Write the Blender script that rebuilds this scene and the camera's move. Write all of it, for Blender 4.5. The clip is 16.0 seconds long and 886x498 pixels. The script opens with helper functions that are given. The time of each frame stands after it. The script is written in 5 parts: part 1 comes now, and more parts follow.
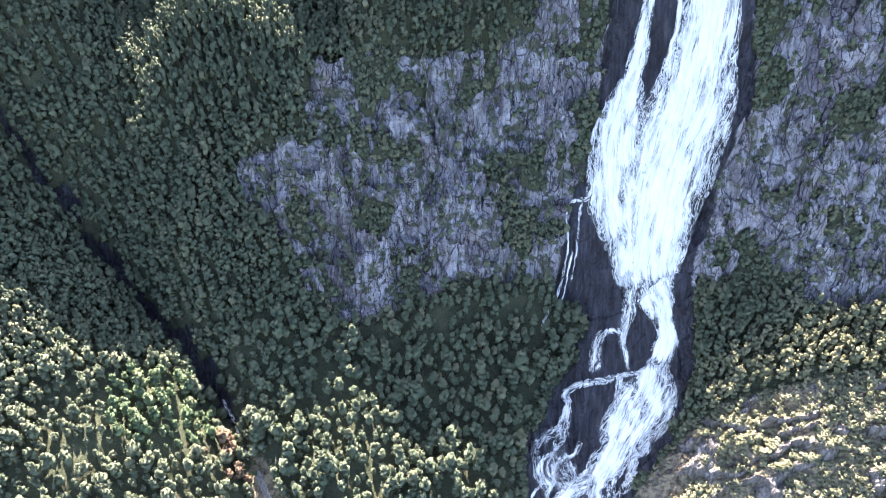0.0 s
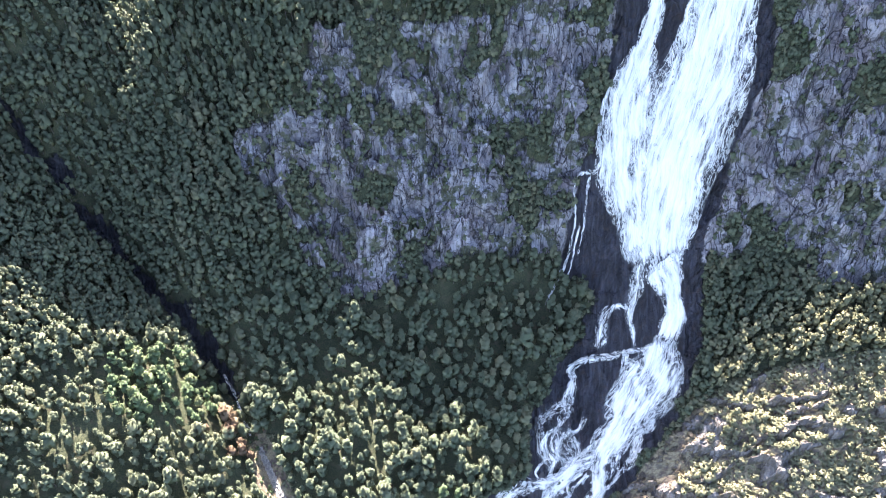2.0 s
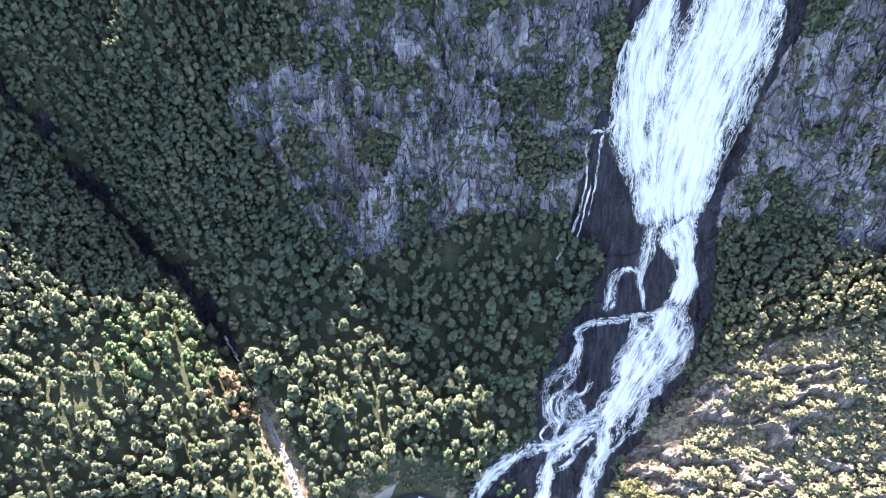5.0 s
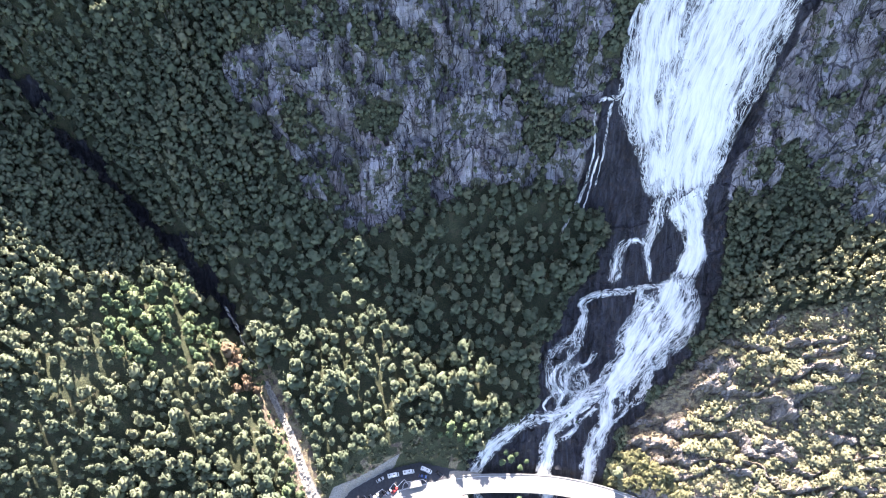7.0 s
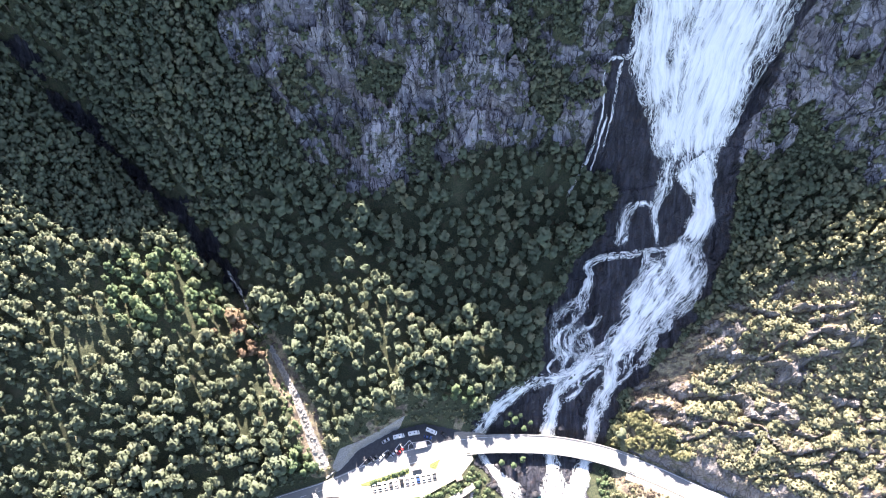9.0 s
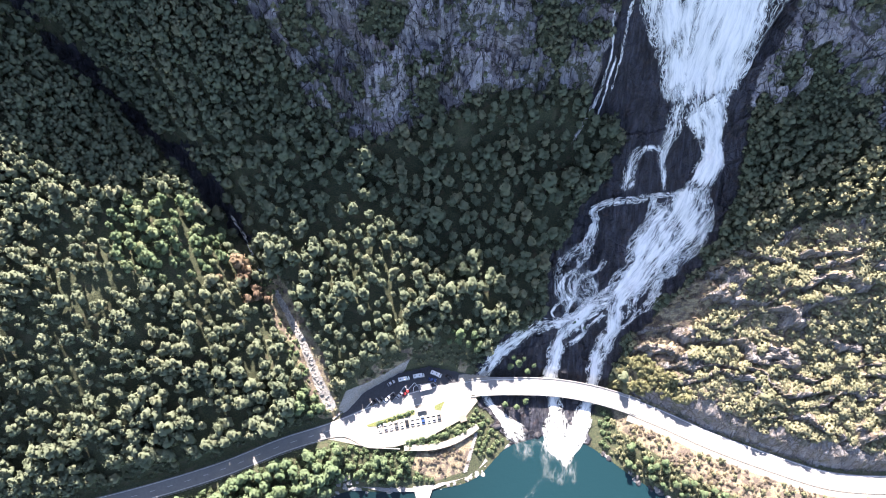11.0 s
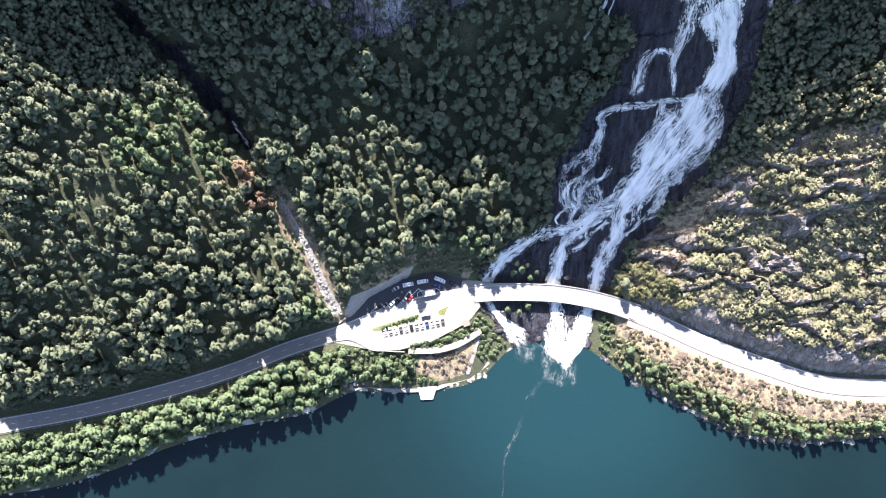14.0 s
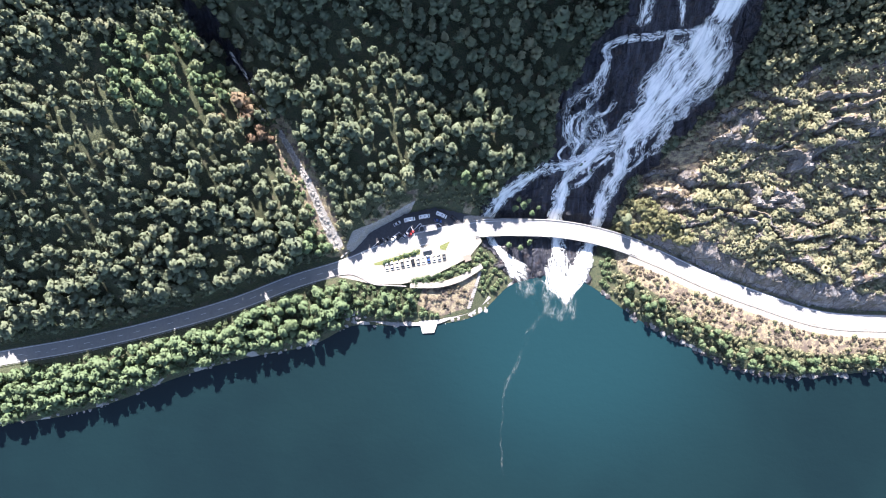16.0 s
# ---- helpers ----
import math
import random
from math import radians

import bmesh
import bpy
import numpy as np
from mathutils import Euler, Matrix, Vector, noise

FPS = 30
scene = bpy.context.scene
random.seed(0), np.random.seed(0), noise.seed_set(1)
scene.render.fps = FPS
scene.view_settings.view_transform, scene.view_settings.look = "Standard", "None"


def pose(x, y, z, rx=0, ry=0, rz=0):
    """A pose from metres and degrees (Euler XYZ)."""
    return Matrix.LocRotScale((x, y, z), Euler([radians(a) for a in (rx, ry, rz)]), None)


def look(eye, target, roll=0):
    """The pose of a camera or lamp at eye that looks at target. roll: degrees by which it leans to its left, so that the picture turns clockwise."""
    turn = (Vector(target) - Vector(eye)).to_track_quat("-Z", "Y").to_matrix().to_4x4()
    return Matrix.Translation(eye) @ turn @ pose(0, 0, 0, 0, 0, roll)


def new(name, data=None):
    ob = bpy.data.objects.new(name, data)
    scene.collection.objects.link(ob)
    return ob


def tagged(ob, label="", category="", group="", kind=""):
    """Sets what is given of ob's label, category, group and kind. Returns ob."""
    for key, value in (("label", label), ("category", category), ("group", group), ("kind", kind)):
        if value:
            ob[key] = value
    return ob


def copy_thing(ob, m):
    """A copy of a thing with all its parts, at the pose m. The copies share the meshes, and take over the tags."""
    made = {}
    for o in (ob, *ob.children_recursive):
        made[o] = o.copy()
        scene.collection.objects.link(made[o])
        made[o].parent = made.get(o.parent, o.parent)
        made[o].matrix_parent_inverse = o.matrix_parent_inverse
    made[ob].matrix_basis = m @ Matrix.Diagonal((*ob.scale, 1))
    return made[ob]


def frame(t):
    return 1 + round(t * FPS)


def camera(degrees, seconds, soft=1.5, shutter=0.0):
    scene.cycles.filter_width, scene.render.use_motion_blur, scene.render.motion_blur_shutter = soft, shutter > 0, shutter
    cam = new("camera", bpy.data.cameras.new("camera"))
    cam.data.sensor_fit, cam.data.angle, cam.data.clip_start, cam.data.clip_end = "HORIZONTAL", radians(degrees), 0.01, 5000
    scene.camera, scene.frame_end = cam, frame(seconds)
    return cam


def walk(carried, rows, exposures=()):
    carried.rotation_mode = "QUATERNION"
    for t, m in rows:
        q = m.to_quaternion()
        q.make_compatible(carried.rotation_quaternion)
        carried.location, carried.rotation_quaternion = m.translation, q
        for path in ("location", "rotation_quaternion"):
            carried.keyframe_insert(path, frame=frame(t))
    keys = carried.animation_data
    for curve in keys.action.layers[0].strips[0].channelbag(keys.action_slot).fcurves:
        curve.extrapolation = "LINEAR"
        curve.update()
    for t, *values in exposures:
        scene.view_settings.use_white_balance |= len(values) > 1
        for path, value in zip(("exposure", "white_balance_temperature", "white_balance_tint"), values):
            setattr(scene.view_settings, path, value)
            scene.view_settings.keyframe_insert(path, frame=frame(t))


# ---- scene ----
cam = camera(63.4, 16.0, soft=1.0)
METRES, EYE, TILT, LEAN, TURN = 80.0, 399.0, -48.0, 0.0, 0.0
ROWS = [
    (0.0, 0.0, 0.0, 0.0, 0.0, 0.0, 0.0),
    (0.5, -0.0042, 0.0321, 0.04, 0.02, -0.99, -0.02),
    (1.0, -0.0093, 0.0647, 0.0794, 0.04, -1.97, -0.04),
    (1.5, -0.0138, 0.0968, 0.1199, 0.07, -2.97, -0.05),
    (2.0, -0.019, 0.1295, 0.1613, 0.08, -4.01, -0.11),
    (2.5, -0.0247, 0.1621, 0.2008, 0.09, -5.03, -0.12),
    (3.0, -0.0305, 0.1952, 0.2401, 0.09, -6.04, -0.15),
    (3.5, -0.0362, 0.2280, 0.2800, 0.06, -7.03, -0.19),
    (4.0, -0.0414, 0.2609, 0.3227, 0.1, -8.11, -0.23),
    (6.5, -0.074, 0.4247, 0.5195, 0.07, -13.58, -0.33),
    (7.0, -0.0777, 0.4577, 0.5595, 0.1, -14.78, -0.34),
    (7.5, -0.0842, 0.49, 0.6, 0.09, -16.0, -0.31),
    (8.0, -0.0921, 0.5177, 0.6323, 0.04, -17.15, -0.24),
    (8.5, -0.0998, 0.5407, 0.6586, 0.03, -18.3, -0.18),
    (9.0, -0.1016, 0.5641, 0.688, 0.1, -19.58, -0.14),
    (11.5, -0.0918, 0.6195, 0.7515, 0.62, -26.11, 0.05),
    (12.0, -0.092, 0.6228, 0.7517, 0.68, -27.32, 0.05),
    (12.5, -0.0921, 0.624, 0.75, 0.72, -28.57, 0.08),
    (13.0, -0.092, 0.6248, 0.7485, 0.77, -29.84, 0.09),
    (13.5, -0.0919, 0.6257, 0.7472, 0.84, -31.05, 0.08),
    (14.0, -0.0919, 0.6267, 0.7461, 0.89, -32.33, 0.06),
    (14.5, -0.0922, 0.6276, 0.7449, 0.96, -33.61, 0.05),
    (15.0, -0.0924, 0.6284, 0.7432, 1.02, -34.9, 0.01),
    (15.5, -0.0926, 0.629, 0.7412, 1.08, -36.2, -0.01),
    (16.0, -0.0927, 0.6302, 0.7398, 1.11, -37.48, -0.05),
]
walk(cam, [(t, pose(0, 0, EYE, TILT, LEAN, TURN) @ pose(METRES * x, METRES * y, METRES * z, 90 + pitch, roll, yaw)) for t, x, y, z, yaw, pitch, roll in ROWS],
     exposures=[(0.0, 2.95, 6650, 18), (4.0, 2.85, 6650, 18), (9.0, 2.45, 6650, 19), (12.0, 2.1, 6500, 19), (16.0, 1.97, 6200, 17)])

# ---- sky and sun ----
SUN_UP, SUN_LEFT = 49.0, 12.0
world = bpy.data.worlds.new("sky")
scene.world = world
world.use_nodes = True
sky_nodes = world.node_tree.nodes
sky = sky_nodes.new("ShaderNodeTexSky")
sky.sky_type, sky.sun_disc = "NISHITA", False
sky.sun_elevation, sky.sun_rotation = radians(SUN_UP), radians(-SUN_LEFT)
sky_nodes["Background"].inputs["Strength"].default_value = 0.088
world.node_tree.links.new(sky.outputs[0], sky_nodes["Background"].inputs["Color"])
sun = new("sun", bpy.data.lights.new("sun", "SUN"))
sun.data.energy, sun.data.angle, sun.data.color = 5.0, radians(0.5), (1.0, 0.93, 0.84)
to_sun = Vector((-math.sin(radians(SUN_LEFT)) * math.cos(radians(SUN_UP)), math.cos(radians(SUN_LEFT)) * math.cos(radians(SUN_UP)), math.sin(radians(SUN_UP))))
sun.matrix_world = look((0, 600, 900), Vector((0, 600, 900)) - to_sun)

# ---- materials ----
class Nodes:
    """Short hand for a node material."""

    def __init__(self, name, roughness=0.8, metallic=0.0):
        self.mat = bpy.data.materials.new(name)
        self.mat.use_nodes = True
        self.tree = self.mat.node_tree
        self.shader = self.tree.nodes["Principled BSDF"]
        self.out = self.tree.nodes["Material Output"]
        self.shader.inputs["Roughness"].default_value = roughness
        self.shader.inputs["Metallic"].default_value = metallic
        self.where = self.tree.nodes.new("ShaderNodeTexCoord").outputs["Object"]

    def link(self, a, b):
        self.tree.links.new(a, b)

    def put(self, socket, value):
        if isinstance(value, bpy.types.NodeSocket):
            self.link(value, socket)
        else:
            socket.default_value = (*value, 1) if isinstance(value, tuple) and len(value) == 3 and socket.type == "RGBA" else value

    def stretch(self, scale, source=None):
        n = self.tree.nodes.new("ShaderNodeMapping")
        n.inputs["Scale"].default_value = scale
        self.link(source or self.where, n.inputs["Vector"])
        return n.outputs[0]

    def noise(self, scale, detail=4.0, stretch=None, source=None, rough=0.6, distortion=0.0):
        n = self.tree.nodes.new("ShaderNodeTexNoise")
        n.inputs["Scale"].default_value, n.inputs["Detail"].default_value, n.inputs["Roughness"].default_value = scale, detail, rough
        n.inputs["Distortion"].default_value = distortion
        self.link(self.stretch(stretch, source) if stretch else (source or self.where), n.inputs["Vector"])
        return n.outputs["Fac"]

    def cells(self, scale, stretch=None, feature="DISTANCE_TO_EDGE"):
        n = self.tree.nodes.new("ShaderNodeTexVoronoi")
        n.feature = feature
        n.inputs["Scale"].default_value = scale
        self.link(self.stretch(stretch) if stretch else self.where, n.inputs["Vector"])
        return n.outputs["Distance"]

    def attribute(self, name):
        n = self.tree.nodes.new("ShaderNodeAttribute")
        n.attribute_name = name
        return n.outputs["Fac"]

    def ramp(self, value, a, b, low=0.0, high=1.0):
        n = self.tree.nodes.new("ShaderNodeMapRange")
        n.interpolation_type = "SMOOTHSTEP"
        for i, v in enumerate((value, a, b, low, high)):
            self.put(n.inputs[i], v)
        return n.outputs[0]

    def math(self, kind, a, b=0.0):
        n = self.tree.nodes.new("ShaderNodeMath")
        n.operation = kind
        self.put(n.inputs[0], a)
        self.put(n.inputs[1], b)
        return n.outputs[0]

    def mix(self, fac, a, b, blend="MIX"):
        n = self.tree.nodes.new("ShaderNodeMix")
        n.data_type, n.blend_type = "RGBA", blend
        self.put(n.inputs["Factor"], fac)
        self.put(n.inputs["A"], a)
        self.put(n.inputs["B"], b)
        return n.outputs["Result"]

    def bump(self, height, strength=0.5, distance=0.1):
        n = self.tree.nodes.new("ShaderNodeBump")
        n.inputs["Strength"].default_value, n.inputs["Distance"].default_value = strength, distance
        self.link(height, n.inputs["Height"])
        self.link(n.outputs[0], self.shader.inputs["Normal"])
        return self

    def colour(self, value):
        self.put(self.shader.inputs["Base Color"], value)
        return self


def ground_material():
    k = Nodes("hillside", 0.9)
    fine, mid, broad = k.noise(1.6, 5), k.noise(0.28, 4), k.noise(0.04, 3)
    streak = k.noise(1.0, 5, stretch=(0.5, 0.07, 0.05), distortion=0.6)
    seam = k.math("ABSOLUTE", k.math("SUBTRACT", k.noise(1.0, 4, stretch=(0.16, 0.035, 0.03), distortion=1.2), 0.5))
    cracks = k.ramp(seam, 0.0, 0.018)
    joint = k.math("ABSOLUTE", k.math("SUBTRACT", k.noise(1.0, 3, stretch=(0.06, 0.14, 0.16), distortion=0.8), 0.5))
    cracks = k.math("MULTIPLY", cracks, k.ramp(joint, 0.0, 0.012, 0.5, 1.0))
    drift = k.tree.nodes.new("ShaderNodeTexNoise")
    drift.inputs["Scale"].default_value, drift.inputs["Detail"].default_value = 0.12, 3.0
    k.link(k.where, drift.inputs["Vector"])
    warp = k.tree.nodes.new("ShaderNodeVectorMath")
    warp.operation = "MULTIPLY_ADD"
    k.link(drift.outputs["Color"], warp.inputs[0])
    warp.inputs[1].default_value = (9, 9, 9)
    k.link(k.where, warp.inputs[2])

    def blocks(scale, stretch):
        n = k.tree.nodes.new("ShaderNodeTexVoronoi")
        n.inputs["Scale"].default_value = scale
        k.link(k.stretch(stretch, warp.outputs[0]), n.inputs["Vector"])
        grey = k.tree.nodes.new("ShaderNodeSeparateColor")
        k.link(n.outputs["Color"], grey.inputs[0])
        return grey.outputs[0], n.outputs["Distance"]

    def fissures(scale, stretch, width):
        n = k.tree.nodes.new("ShaderNodeTexVoronoi")
        n.feature = "DISTANCE_TO_EDGE"
        n.inputs["Scale"].default_value = scale
        k.link(k.stretch(stretch, warp.outputs[0]), n.inputs["Vector"])
        return k.ramp(n.outputs["Distance"], 0.0, width)

    cracks = k.math("MULTIPLY", cracks, k.math("MULTIPLY", k.ramp(fissures(0.1, (1.0, 0.5, 0.42), 0.035), 0.0, 1.0, 0.25, 1.0), k.ramp(fissures(0.3, (1.0, 0.42, 0.36), 0.03), 0.0, 1.0, 0.6, 1.0)))
    tone_a, slope_a = blocks(0.11, (1.0, 0.5, 0.42))
    tone_b, slope_b = blocks(0.5, (1.0, 0.4, 0.35))
    blotch = k.noise(0.09, 5, stretch=(1, 0.5, 0.5))
    # bare rock: grey-violet gneiss with dark runs and pale faces
    rock = k.mix(k.ramp(streak, 0.35, 0.68), (0.23, 0.23, 0.25), (0.42, 0.42, 0.455))
    rock = k.mix(k.math("MULTIPLY", k.ramp(mid, 0.45, 0.75), 0.7), rock, (0.42, 0.39, 0.38))
    rock = k.mix(k.ramp(broad, 0.5, 0.7), rock, k.mix(0.5, rock, (0.27, 0.2, 0.18)))
    rock = k.mix(k.ramp(blotch, 0.42, 0.62, 0.0, 0.75), rock, k.mix(0.5, rock, (0.12, 0.1, 0.125)))
    rock = k.mix(k.ramp(tone_a, 0.25, 0.95, 0.0, 0.85), rock, k.mix(0.6, rock, (0.1, 0.09, 0.11)))
    rock = k.mix(k.ramp(tone_b, 0.6, 1.0, 0.0, 0.45), rock, (0.55, 0.55, 0.58))
    rock = k.mix(cracks, (0.03, 0.027, 0.035), rock)
    moss = k.mix(k.ramp(fine, 0.3, 0.7), (0.035, 0.05, 0.02), (0.1, 0.11, 0.05))
    rock = k.mix(k.math("MULTIPLY", k.ramp(k.noise(0.13, 6), 0.53, 0.6), 0.8), rock, moss)
    # soil and low growth under the trees
    soil = k.mix(k.ramp(fine, 0.35, 0.7), (0.03, 0.04, 0.022), (0.09, 0.1, 0.05))
    soil = k.mix(k.ramp(mid, 0.5, 0.72), soil, (0.09, 0.08, 0.05))
    dry = k.mix(k.ramp(fine, 0.35, 0.65), (0.19, 0.158, 0.1), (0.32, 0.275, 0.18))
    dry = k.mix(k.ramp(mid, 0.45, 0.6), dry, (0.125, 0.098, 0.08))
    pale = k.mix(k.ramp(fine, 0.3, 0.7), (0.23, 0.215, 0.2), (0.42, 0.405, 0.38))
    # wet rock by the falls; the same dark colour paints shade in the gully
    wet_shade = k.mix(k.ramp(streak, 0.35, 0.7), (0.01, 0.011, 0.018), (0.05, 0.052, 0.07))
    wet_shade = k.mix(k.math("MULTIPLY", k.ramp(mid, 0.5, 0.8), 0.6), wet_shade, (0.06, 0.035, 0.028))
    edge = k.math("MULTIPLY", k.math("SUBTRACT", k.noise(0.5, 4), 0.5), 0.7)

    def zone(name):
        return k.ramp(k.math("ADD", k.attribute(name), edge), 0.35, 0.65)

    c = k.mix(zone("dry"), soil, dry)
    rock = k.mix(k.math("MULTIPLY", k.attribute("ledge"), k.ramp(mid, 0.3, 0.7, 0.45, 0.8)), rock, k.mix(k.ramp(fine, 0.3, 0.7), (0.13, 0.11, 0.095), (0.25, 0.22, 0.185)))
    is_rock = zone("rock")
    c = k.mix(is_rock, c, rock)
    c = k.mix(zone("pale"), c, pale)
    is_wet_shade = zone("wet_shade")
    c = k.mix(is_wet_shade, c, wet_shade)
    k.colour(c)
    k.put(k.shader.inputs["Roughness"], k.ramp(is_wet_shade, 0.0, 1.0, 0.92, 0.6))
    crag = k.math("ADD", k.math("MULTIPLY", streak, 0.4), k.math("MULTIPLY", cracks, 0.5))
    crag = k.math("ADD", crag, k.math("ADD", k.math("MULTIPLY", slope_a, 2.6), k.math("MULTIPLY", slope_b, 0.6)))
    relief = k.math("ADD", k.math("MULTIPLY", crag, k.math("MAXIMUM", is_rock, is_wet_shade)), k.math("MULTIPLY", fine, 0.3))
    k.bump(relief, 1.0, 1.6)
    return k.mat


def leaf_material(name, dark, light, dry):
    k = Nodes(name, 0.6)
    isle = k.tree.nodes.new("ShaderNodeNewGeometry").outputs["Random Per Island"]
    own = k.tree.nodes.new("ShaderNodeObjectInfo").outputs["Random"]
    tint = k.attribute("tint")
    c = k.mix(k.ramp(isle, 0.0, 1.0, 0.2, 0.85), dark, light)
    c = k.mix(k.math("MULTIPLY", k.ramp(tint, 0.55, 1.0), 0.85), c, dry)
    c = k.mix(k.math("MULTIPLY", own, 0.35), c, k.mix(0.5, dark, dry))
    k.colour(c)
    k.shader.inputs["Specular IOR Level"].default_value = 0.12
    puff = k.tree.nodes.new("ShaderNodeAttribute")
    puff.attribute_name = "puff"
    turned = k.tree.nodes.new("ShaderNodeVectorTransform")
    turned.vector_type, turned.convert_from, turned.convert_to = "NORMAL", "OBJECT", "WORLD"
    k.link(puff.outputs["Vector"], turned.inputs[0])
    k.link(turned.outputs[0], k.shader.inputs["Normal"])
    through_leaf = k.tree.nodes.new("ShaderNodeBsdfTranslucent")
    k.link(c, through_leaf.inputs["Color"])
    k.link(turned.outputs[0], through_leaf.inputs["Normal"])
    both = k.tree.nodes.new("ShaderNodeMixShader")
    both.inputs[0].default_value = 0.2
    k.link(k.shader.outputs[0], both.inputs[1])
    k.link(through_leaf.outputs[0], both.inputs[2])
    k.link(both.outputs[0], k.out.inputs["Surface"])
    return k.mat


def bark_material():
    k = Nodes("bark", 0.9)
    n = k.noise(3, 4, stretch=(1, 1, 0.3))
    return k.colour(k.mix(n, (0.06, 0.05, 0.04), (0.26, 0.24, 0.21))).bump(n, 0.6, 0.05).mat


def falls_material(name="white_water", body=1.0):
    """White water in strands that leave the wet rock bare between them."""
    k = Nodes(name, 0.55)
    uv = k.tree.nodes.new("ShaderNodeUVMap")
    uv.uv_map = "flow"
    long = k.noise(1.0, 6, stretch=(0.55, 0.05, 1), source=uv.outputs[0], rough=0.62, distortion=0.5)
    fine = k.noise(1.0, 5, stretch=(2.0, 0.22, 1), source=uv.outputs[0], rough=0.65, distortion=0.8)
    both = k.math("ADD", k.math("MULTIPLY", long, 0.62), k.math("MULTIPLY", fine, 0.38))
    full = k.attribute("full")
    cover = k.ramp(k.math("ADD", both, full), 0.9, 1.12)
    seam = k.math("ABSOLUTE", k.math("SUBTRACT", k.noise(1.0, 4, stretch=(0.3, 0.07, 1), source=uv.outputs[0], distortion=1.4), 0.5))
    web = k.math("SUBTRACT", 1.0, k.ramp(seam, 0.008, 0.05))
    seam = k.math("ABSOLUTE", k.math("SUBTRACT", k.noise(1.0, 3, stretch=(0.5, 0.2, 1), source=uv.outputs[0], distortion=1.0), 0.48))
    web = k.math("MAXIMUM", web, k.math("MULTIPLY", k.math("SUBTRACT", 1.0, k.ramp(seam, 0.005, 0.035)), 0.8))
    cover = k.math("MAXIMUM", cover, k.math("MULTIPLY", web, k.ramp(full, 0.1, 0.35)))
    k.colour(k.mix(k.ramp(k.math("ADD", both, k.math("MULTIPLY", full, 0.4)), 0.55, 0.9), (0.58, 0.61, 0.6), (0.93, 0.925, 0.89)))
    k.bump(both, 0.4, 0.8)
    clear = k.tree.nodes.new("ShaderNodeBsdfTransparent")
    mix = k.tree.nodes.new("ShaderNodeMixShader")
    k.link(k.math("MULTIPLY", cover, body), mix.inputs[0])
    k.link(clear.outputs[0], mix.inputs[1])
    k.link(k.shader.outputs[0], mix.inputs[2])
    k.link(mix.outputs[0], k.out.inputs["Surface"])
    return k.mat


def fjord_material():
    k = Nodes("fjord_water", 0.12)
    broad = k.noise(0.012, 3)
    c = k.mix(k.ramp(broad, 0.35, 0.65), (0.0042, 0.012, 0.0148), (0.005, 0.0148, 0.0175))
    c = k.mix(k.ramp(k.attribute("milky"), 0.0, 1.0), c, (0.0075, 0.029, 0.036))
    k.colour(c)
    waves = k.math("ADD", k.math("MULTIPLY", k.noise(0.5, 4), 0.6), k.math("MULTIPLY", k.noise(0.11, 3, stretch=(1, 1.7, 1)), 1.0))
    k.shader.inputs["Specular IOR Level"].default_value = 0.2
    k.bump(waves, 0.2, 0.5)
    return k.mat


def stone_material(name, low, high, grain=1.5, roughness=0.85):
    k = Nodes(name, roughness)
    own = k.tree.nodes.new("ShaderNodeObjectInfo").outputs["Random"]
    n = k.noise(grain, 5)
    c = k.mix(k.ramp(n, 0.3, 0.7), low, high)
    c = k.mix(k.math("MULTIPLY", own, 0.3), c, low)
    c = k.mix(k.ramp(k.noise(grain * 0.2, 3), 0.52, 0.75, 0, 0.3), c, tuple(v * 0.65 for v in low))
    return k.colour(c).bump(n, 0.5, 0.08).mat


def plain_material(name, colour, roughness=0.5, metallic=0.0):
    k = Nodes(name, roughness, metallic)
    n = k.noise(2.5, 3)
    return k.colour(k.mix(k.ramp(n, 0.3, 0.75), colour, tuple(v * 0.8 for v in colour))).mat


def glass_material():
    k = Nodes("dark_glass", 0.06)
    return k.colour((0.012, 0.015, 0.018)).mat


GROUND = ground_material()
LEAF = leaf_material("birch_leaves", (0.102, 0.136, 0.088), (0.185, 0.216, 0.138), (0.27, 0.272, 0.168))
LEAF_BRIGHT = leaf_material("alder_leaves", (0.1, 0.155, 0.08), (0.165, 0.225, 0.12), (0.235, 0.265, 0.145))
LEAF_SCRUB = leaf_material("scrub_leaves", (0.19, 0.198, 0.122), (0.275, 0.272, 0.17), (0.34, 0.32, 0.2))
LEAF_OLIVE = leaf_material("olive_leaves", (0.17, 0.182, 0.105), (0.265, 0.268, 0.16), (0.33, 0.32, 0.2))
LEAF_GOLD = leaf_material("yellow_leaves", (0.175, 0.18, 0.09), (0.265, 0.262, 0.14), (0.32, 0.3, 0.165))
LEAF_HEATH = leaf_material("heath_twigs", (0.11, 0.09, 0.075), (0.21, 0.18, 0.145), (0.25, 0.21, 0.12))
LEAF_RUST = leaf_material("rust_leaves", (0.12, 0.08, 0.055), (0.25, 0.17, 0.115), (0.28, 0.22, 0.14))
BARK = bark_material()
FALLS = falls_material()
SPRAY = falls_material("foam_spots", 0.25)
FOAM = falls_material("thin_foam", 0.13)
FJORD = fjord_material()
ASPHALT_OLD = stone_material("worn_asphalt", (0.192, 0.192, 0.194), (0.228, 0.225, 0.218), 0.8)
ASPHALT_NEW = stone_material("dark_asphalt", (0.04, 0.042, 0.048), (0.065, 0.066, 0.072), 0.8)
GRAVEL = stone_material("pale_gravel", (0.2, 0.185, 0.16), (0.32, 0.295, 0.255), 1.2, 0.95)
